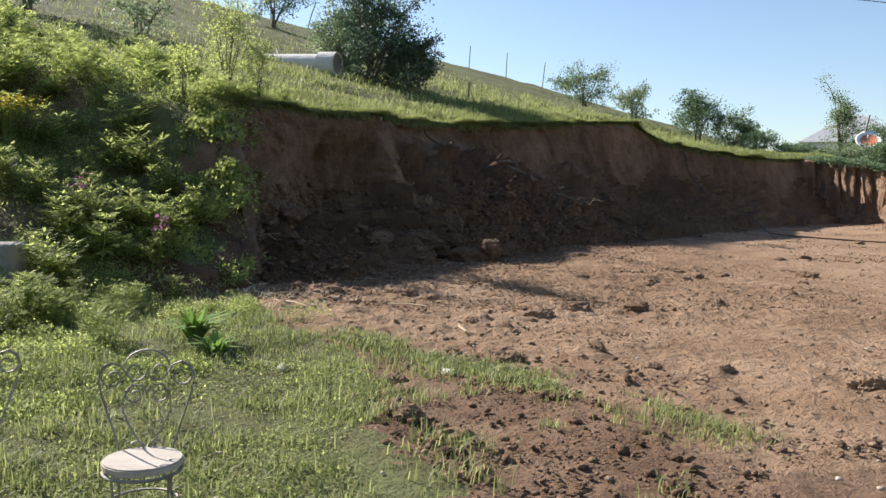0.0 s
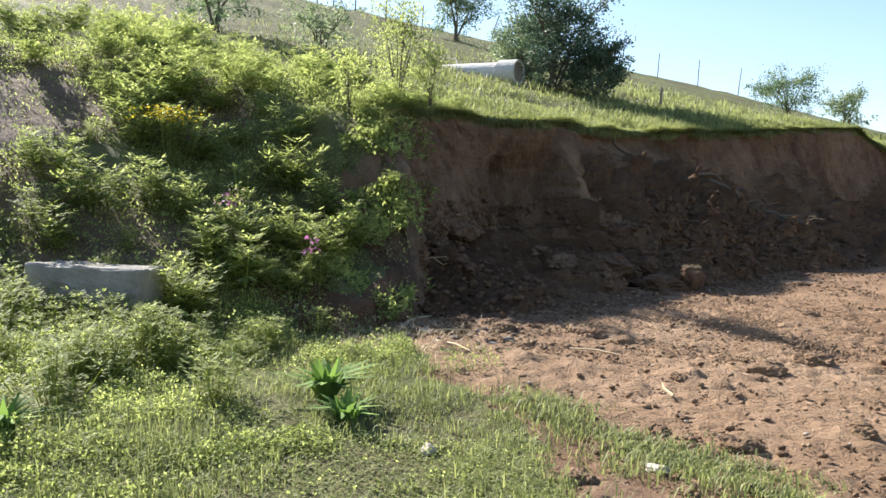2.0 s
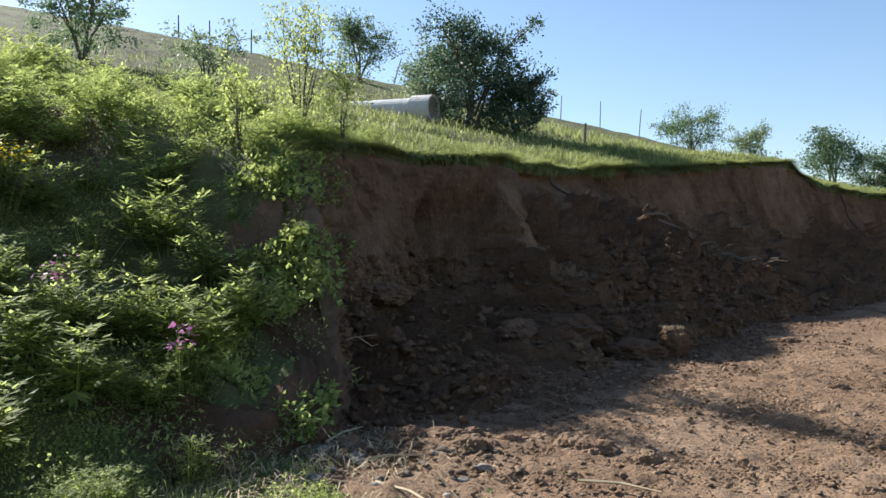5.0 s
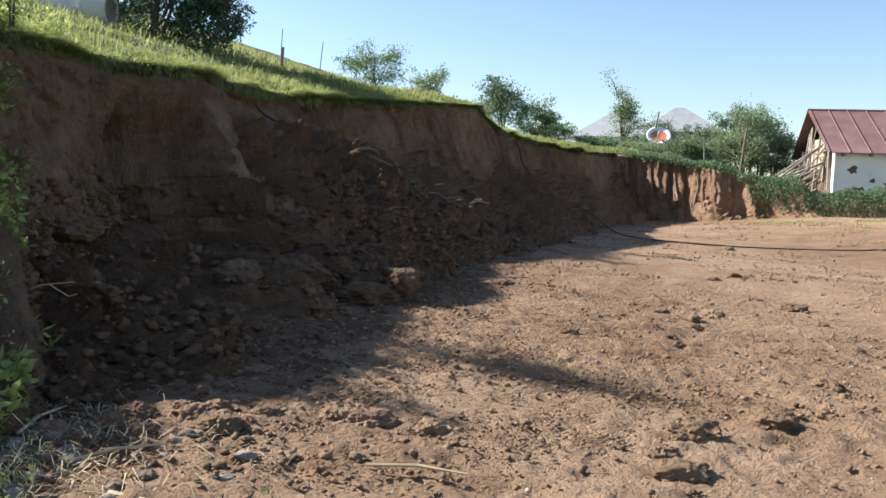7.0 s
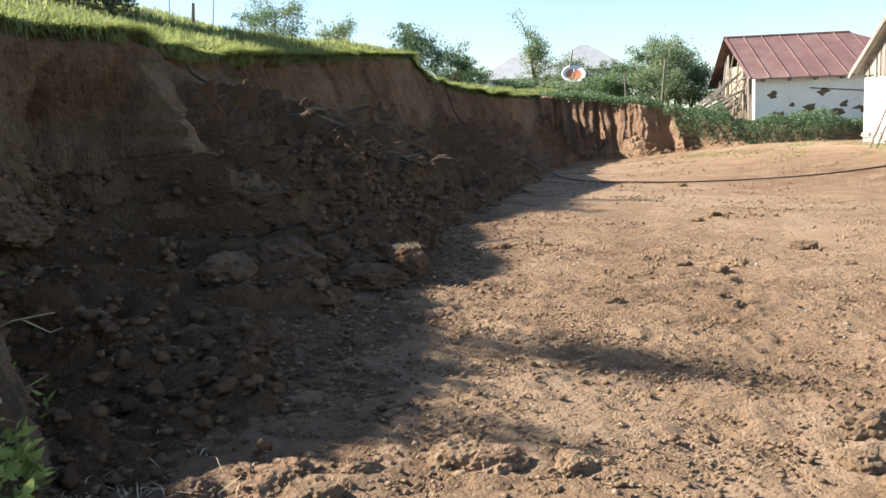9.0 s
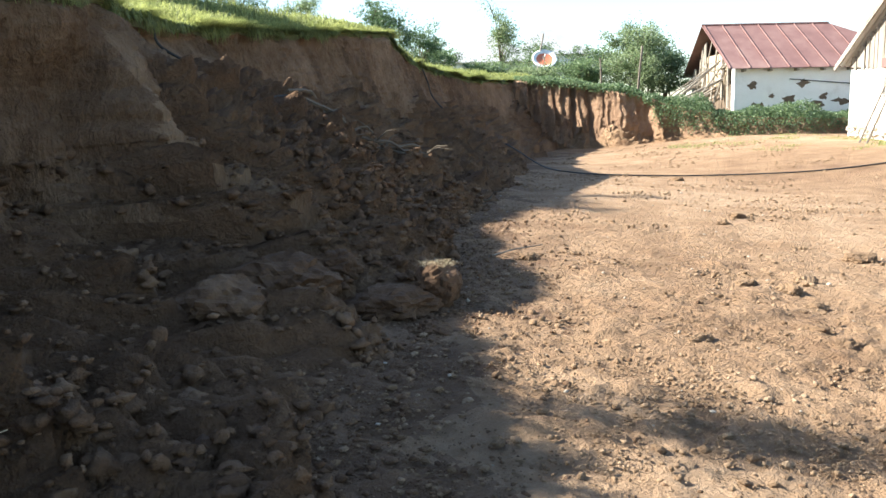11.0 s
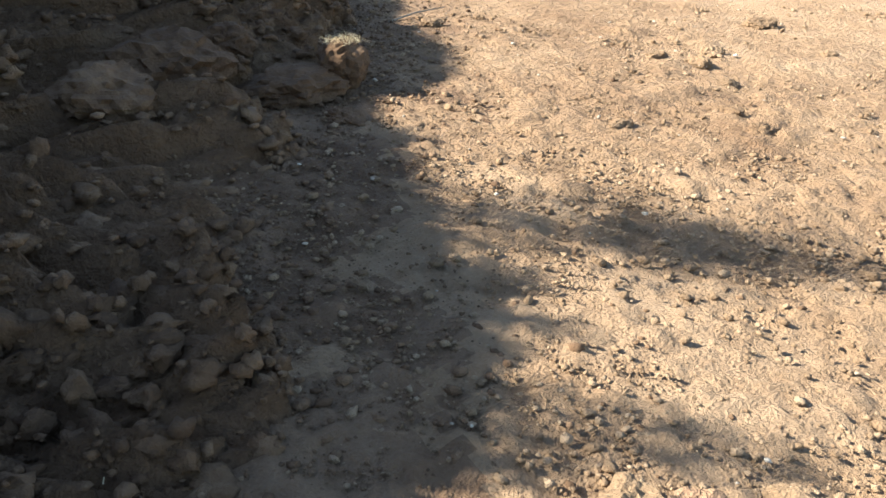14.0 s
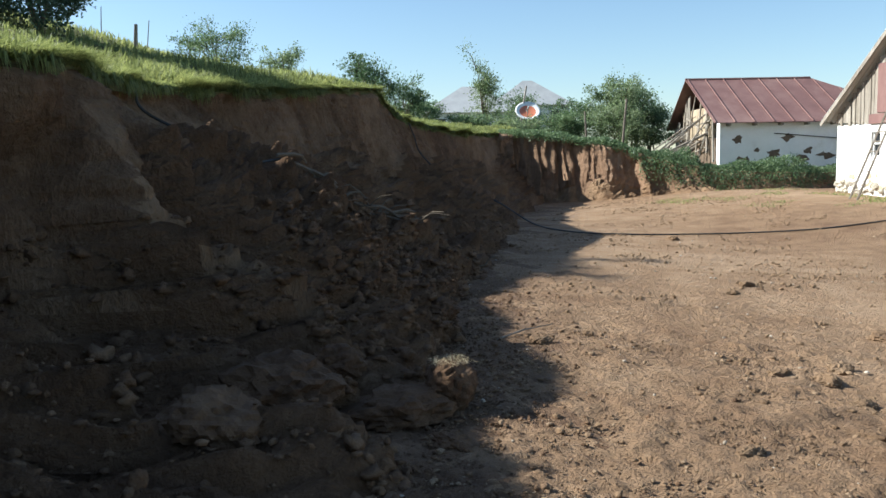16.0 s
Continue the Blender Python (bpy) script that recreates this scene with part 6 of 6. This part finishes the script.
# ---------- hose, cable, branches ----------
def lay(pts, lift=0.025):
    return [(x, y, float(ground_z(x, y)) + lift) for x, y in pts]


def smooth_path(pts, n_=6):
    pts = [Vector(p) for p in pts]
    out = []
    for i in range(len(pts) - 1):
        p0, p1, p2, p3 = pts[max(i - 1, 0)], pts[i], pts[i + 1], pts[min(i + 2, len(pts) - 1)]
        for k in range(n_):
            t = k / n_
            out.append(0.5 * ((2 * p1) + (p2 - p0) * t + (2 * p0 - 5 * p1 + 4 * p2 - p3) * t * t + (3 * p1 - p0 - 3 * p2 + p3) * t ** 3))
    return out + [pts[-1]]


corner = HOUSE @ Vector((-0.1, -0.1, 2.45))
hp = [on_bank(16.5, 0.0, 0.06), on_bank(16.4, 0.15, 0.07), on_bank(16.1, 0.35, 0.08), on_bank(15.2, 0.65, 0.07), on_bank(14.9, 0.84, 0.06)] + [Vector(p) for p in lay([(10.6, 27.4), (10.0, 25.3), (10.5, 24.1), (12.8, 23.7), (15.0, 22.3), (17.2, 21.6), (19.2, 21.6)], 0.03)] + [corner.lerp(Vector((19.8, 21.5, 0.8)), 0.8), corner.lerp(Vector((19.8, 21.5, 0.8)), 0.4), corner]
hose = part("hose", tubed(smooth_path(hp), 0.02, 6), BLACK, None)
tagged(hose, "black hose running down the bank, over the lot to the house", "hose")
cb = part("cable", tubed(smooth_path([on_bank(1.2, 0.0, 0.05), on_bank(1.2, 0.12, 0.06), on_bank(1.3, 0.24, 0.05), on_bank(1.6, 0.33, 0.07), on_bank(2.3, 0.37, 0.07)]), 0.018, 5), BLACK, None)
tagged(cb, "black cable hanging down the face of the cut", "cable")
wire = [Vector((-60.5, 30.0, 15.6)).lerp(Vector((24.0, 12.5, 2.95)), t_ / 12) - Vector((0, 0, 0.9 * (t_ / 12) * (1 - t_ / 12))) for t_ in range(13)]
tagged(part("overhead_wire", tubed(smooth_path(wire, 4), 0.008, 5), BLACK, None), "thin dark overhead wire crossing above the lot", "wire")
q = random.Random(77)
for k in range(8):
    a0, v0 = 2.2 + 0.13 * k, 0.36 + 0.045 * k
    a1, v1 = a0 + q.uniform(0.3, 2.2), v0 + q.uniform(0.2, 0.4)
    pts = [on_bank(a0 + (a1 - a0) * s_ / 6, min(v0 + (v1 - v0) * s_ / 6, 0.97), 0.06 + 0.06 * math.sin(s_ * 1.1 + k)) for s_ in range(7)]
    br = thing("branch", pose(0, 0, 0), "dry leafless branch lying on the fallen earth", "branch", "branches on the slope")
    part("stick", tubed(smooth_path(pts, 3), [0.028 - 0.0011 * j for j in range(19)], 5), BARK, br)
    for j in range(3):
        s_ = q.randint(1, 5)
        tip = pts[s_] + Vector((q.uniform(-0.4, 0.5), q.uniform(-0.5, 0.3), q.uniform(0.02, 0.25)))
        part("twig", tubed([pts[s_], pts[s_].lerp(tip, 0.5) + Vector((0, 0, 0.06)), tip], [0.011, 0.008, 0.004], 5), BARK, br)
for k, (x, y, ln, yaw) in enumerate(((2.6, 15.5, 0.9, 20), (-0.35, 8.7, 0.5, -30), (-1.5, 8.3, 0.6, -50), (-2.1, 9.6, 0.5, 70), (-1.7, 9.0, 0.45, 20), (0.2, 7.6, 0.35, 100))):
    st = part("stick", tubed([(-ln / 2, 0, 0.02), (0, 0.03, 0.035), (ln / 2, 0, 0.03)], [0.01, 0.009, 0.005], 5), STRAW if k else OLDWOOD, None)
    st.matrix_basis = pose(x, y, float(ground_z(x, y)) + 0.01, 0, 0, yaw)
    tagged(st, "pale dry stick lying on the bare earth", "stick")
# a dry twig standing out from the cut's near corner
tw = part("dry_twig", tube(tubed([(0, 0, 0), (0.25, -0.05, 0.1), (0.45, -0.05, 0.12)], [0.006, 0.005, 0.003], 4), [(0.3, -0.05, 0.1), (0.42, -0.1, 0.03), (0.48, -0.12, 0.05)], [0.004, 0.003, 0.002], 4), STRAW, None)
tp_ = on_bank(-6.9, 0.35)
tw.matrix_basis = pose(tp_.x, tp_.y, tp_.z - 0.3)
tagged(tw, "pale dry twig sticking out of the bank", "twig")

# dry litter at the foot of the bank
R.seed(230)
n = 1300
x, y = R.normal(-2.3, 0.5, n), R.normal(8.9, 0.7, n)
p = np.stack([x, y, surface_z(x, y) + R.uniform(0.0, 0.03, n)], 1)
v, f = blade_quads(p, R.uniform(0.03, 0.1, n), R.uniform(0.003, 0.007, n), R.uniform(1.2, 3.0, n), R.uniform(0, math.tau, n))
tagged(new("dry_litter", big_mesh("dry_litter", v, f, STRAW)), "dry straw and plant litter at the foot of the bank", "litter", kind="stuff")

# flowers on the bank
def flowers(name, x, y, n_, w, h, mat, seed, label):
    R.seed(seed)
    z = float(surface_z(x, y))
    t = thing(name, pose(x, y, z), label, "flowers")
    px_, py_ = R.normal(0, w * 0.4, n_), R.normal(0, w * 0.4, n_)
    hh_ = h * R.uniform(0.8, 1.1, n_)
    bm_ = bmesh.new()
    for i in range(0, n_, 14):
        tube(bm_, [(px_[i] * 0.5, py_[i] * 0.5, -0.03), (px_[i], py_[i], hh_[i])], [0.003, 0.002], 4, cap=False)
    part("stem", bm_, WEED, t)
    v_, f_ = leaf_quads(np.stack([px_, py_, hh_], 1), unit(sphere_dirs(n_) * [1, 1, 0.4]), np.tile([0, 0, 1.0], (n_, 1)), R.uniform(0.02, 0.05, n_), R.uniform(0.02, 0.04, n_))
    o = new("petals", big_mesh("petals", v_, f_, mat))
    o.parent = t
    return t


flowers("yellow_flowers", -5.6, 10.85, 420, 0.5, 0.62, YELLOW, 301, "flat heads of bright yellow flowers on the bank")
flowers("thistle", -4.0, 9.3, 45, 0.14, 0.6, PINK, 302, "pinkish thistle heads above the weeds")
flowers("thistle", -3.05, 9.1, 45, 0.14, 0.5, PINK, 303, "pinkish thistle heads above the weeds")

# tufts that cling to the cut's near edge
R.seed(240)
n = 3500
aa = R.uniform(-7.4, -5.0, n)
k = np.searchsorted(fa, aa)
vj = (R.uniform(0, 1, n) ** 2.2 * 0.5 * (BANKP.shape[1] - 1)).astype(int)
p = BANKP[k, vj] + R.normal(0, 0.05, (n, 3))
ca, cd = R.uniform(-8.4, -5.9, 9000), R.uniform(0, 1.1, 9000)
cb = np.interp(ca, LIP_A, LIP_B) + cd
cx, cy = to_xy(ca, cb)
p = np.concatenate([p, np.stack([cx, cy, hill_z(ca, cb) + R.uniform(0, 0.12, 9000)], 1)])
keep = fbm(p[:, 0] * 2, p[:, 2] * 2, 3, 44) > -0.05
p = p[keep]
m = len(p)
v, f = leaf_quads(p, unit(sphere_dirs(m) + [0.5, -0.3, 0.1]), sphere_dirs(m), R.uniform(0.04, 0.1, m), R.uniform(0.02, 0.05, m))
tagged(new("edge_tufts", big_mesh("edge_tufts", v, f, WEED)), "green tufts clinging to the edge of the cut", "herbs", kind="stuff")
# thin turf strip across the lot's near side
R.seed(250)
n = 7500
u = R.uniform(0, 1, n)
x, y = -0.8 + 2.5 * u + R.normal(0, 0.14, n), 7.05 - 2.4 * u + R.normal(0, 0.17, n)
keep = fbm(x * 1.8, y * 1.8, 3, 19) > -0.3 + 0.55 * u + R.uniform(-0.3, 0.3, n)
x, y = x[keep], y[keep]
m = len(x)
p = np.stack([x, y, ground_z(x, y) - 0.01], 1)
v, f = blade_quads(p, R.uniform(0.03, 0.1, m), R.uniform(0.005, 0.011, m), R.uniform(0.2, 1.2, m), R.uniform(0, math.tau, m))
tagged(new("sparse_grass", big_mesh("sparse_grass", v, f, GRASS)), "sparse grass across the bare earth", "grass", kind="stuff")
R.seed(255)
n = 16000
x, y = R.uniform(17.5, 23.5, n), R.uniform(22.5, 32.5, n)
keep = (fbm(x * 0.5, y * 0.5, 3, 29) > 0.05 + R.uniform(-0.2, 0.3, n)) & (y > 21.5 + 2.6 * (x - 20.4)) & (y < 35.5 - 1.5 * (x - 19))
x, y = x[keep], y[keep]
m = len(x)
p = np.stack([x, y, ground_z(x, y) - 0.01], 1)
v, f = blade_quads(p, R.uniform(0.03, 0.1, m), R.uniform(0.01, 0.02, m), R.uniform(0.2, 1.2, m), R.uniform(0, math.tau, m))
tagged(new("thin_grass", big_mesh("thin_grass", v, f, GRASS)), "thin grass on the trodden ground beside the house", "grass", kind="stuff")
R.seed(260)
n = 1800
x, y = 14.6 + R.normal(0, 0.5, n), 14.6 + R.normal(0, 0.35, n)
p = np.stack([x, y, ground_z(x, y) - 0.01], 1)
v, f = blade_quads(p, R.uniform(0.02, 0.07, n), R.uniform(0.008, 0.014, n), R.uniform(0.2, 1.2, n), R.uniform(0, math.tau, n))
tagged(new("grass_patch", big_mesh("grass_patch", v, f, GRASS)), "small green grass patch in the bare lot", "grass", kind="stuff")
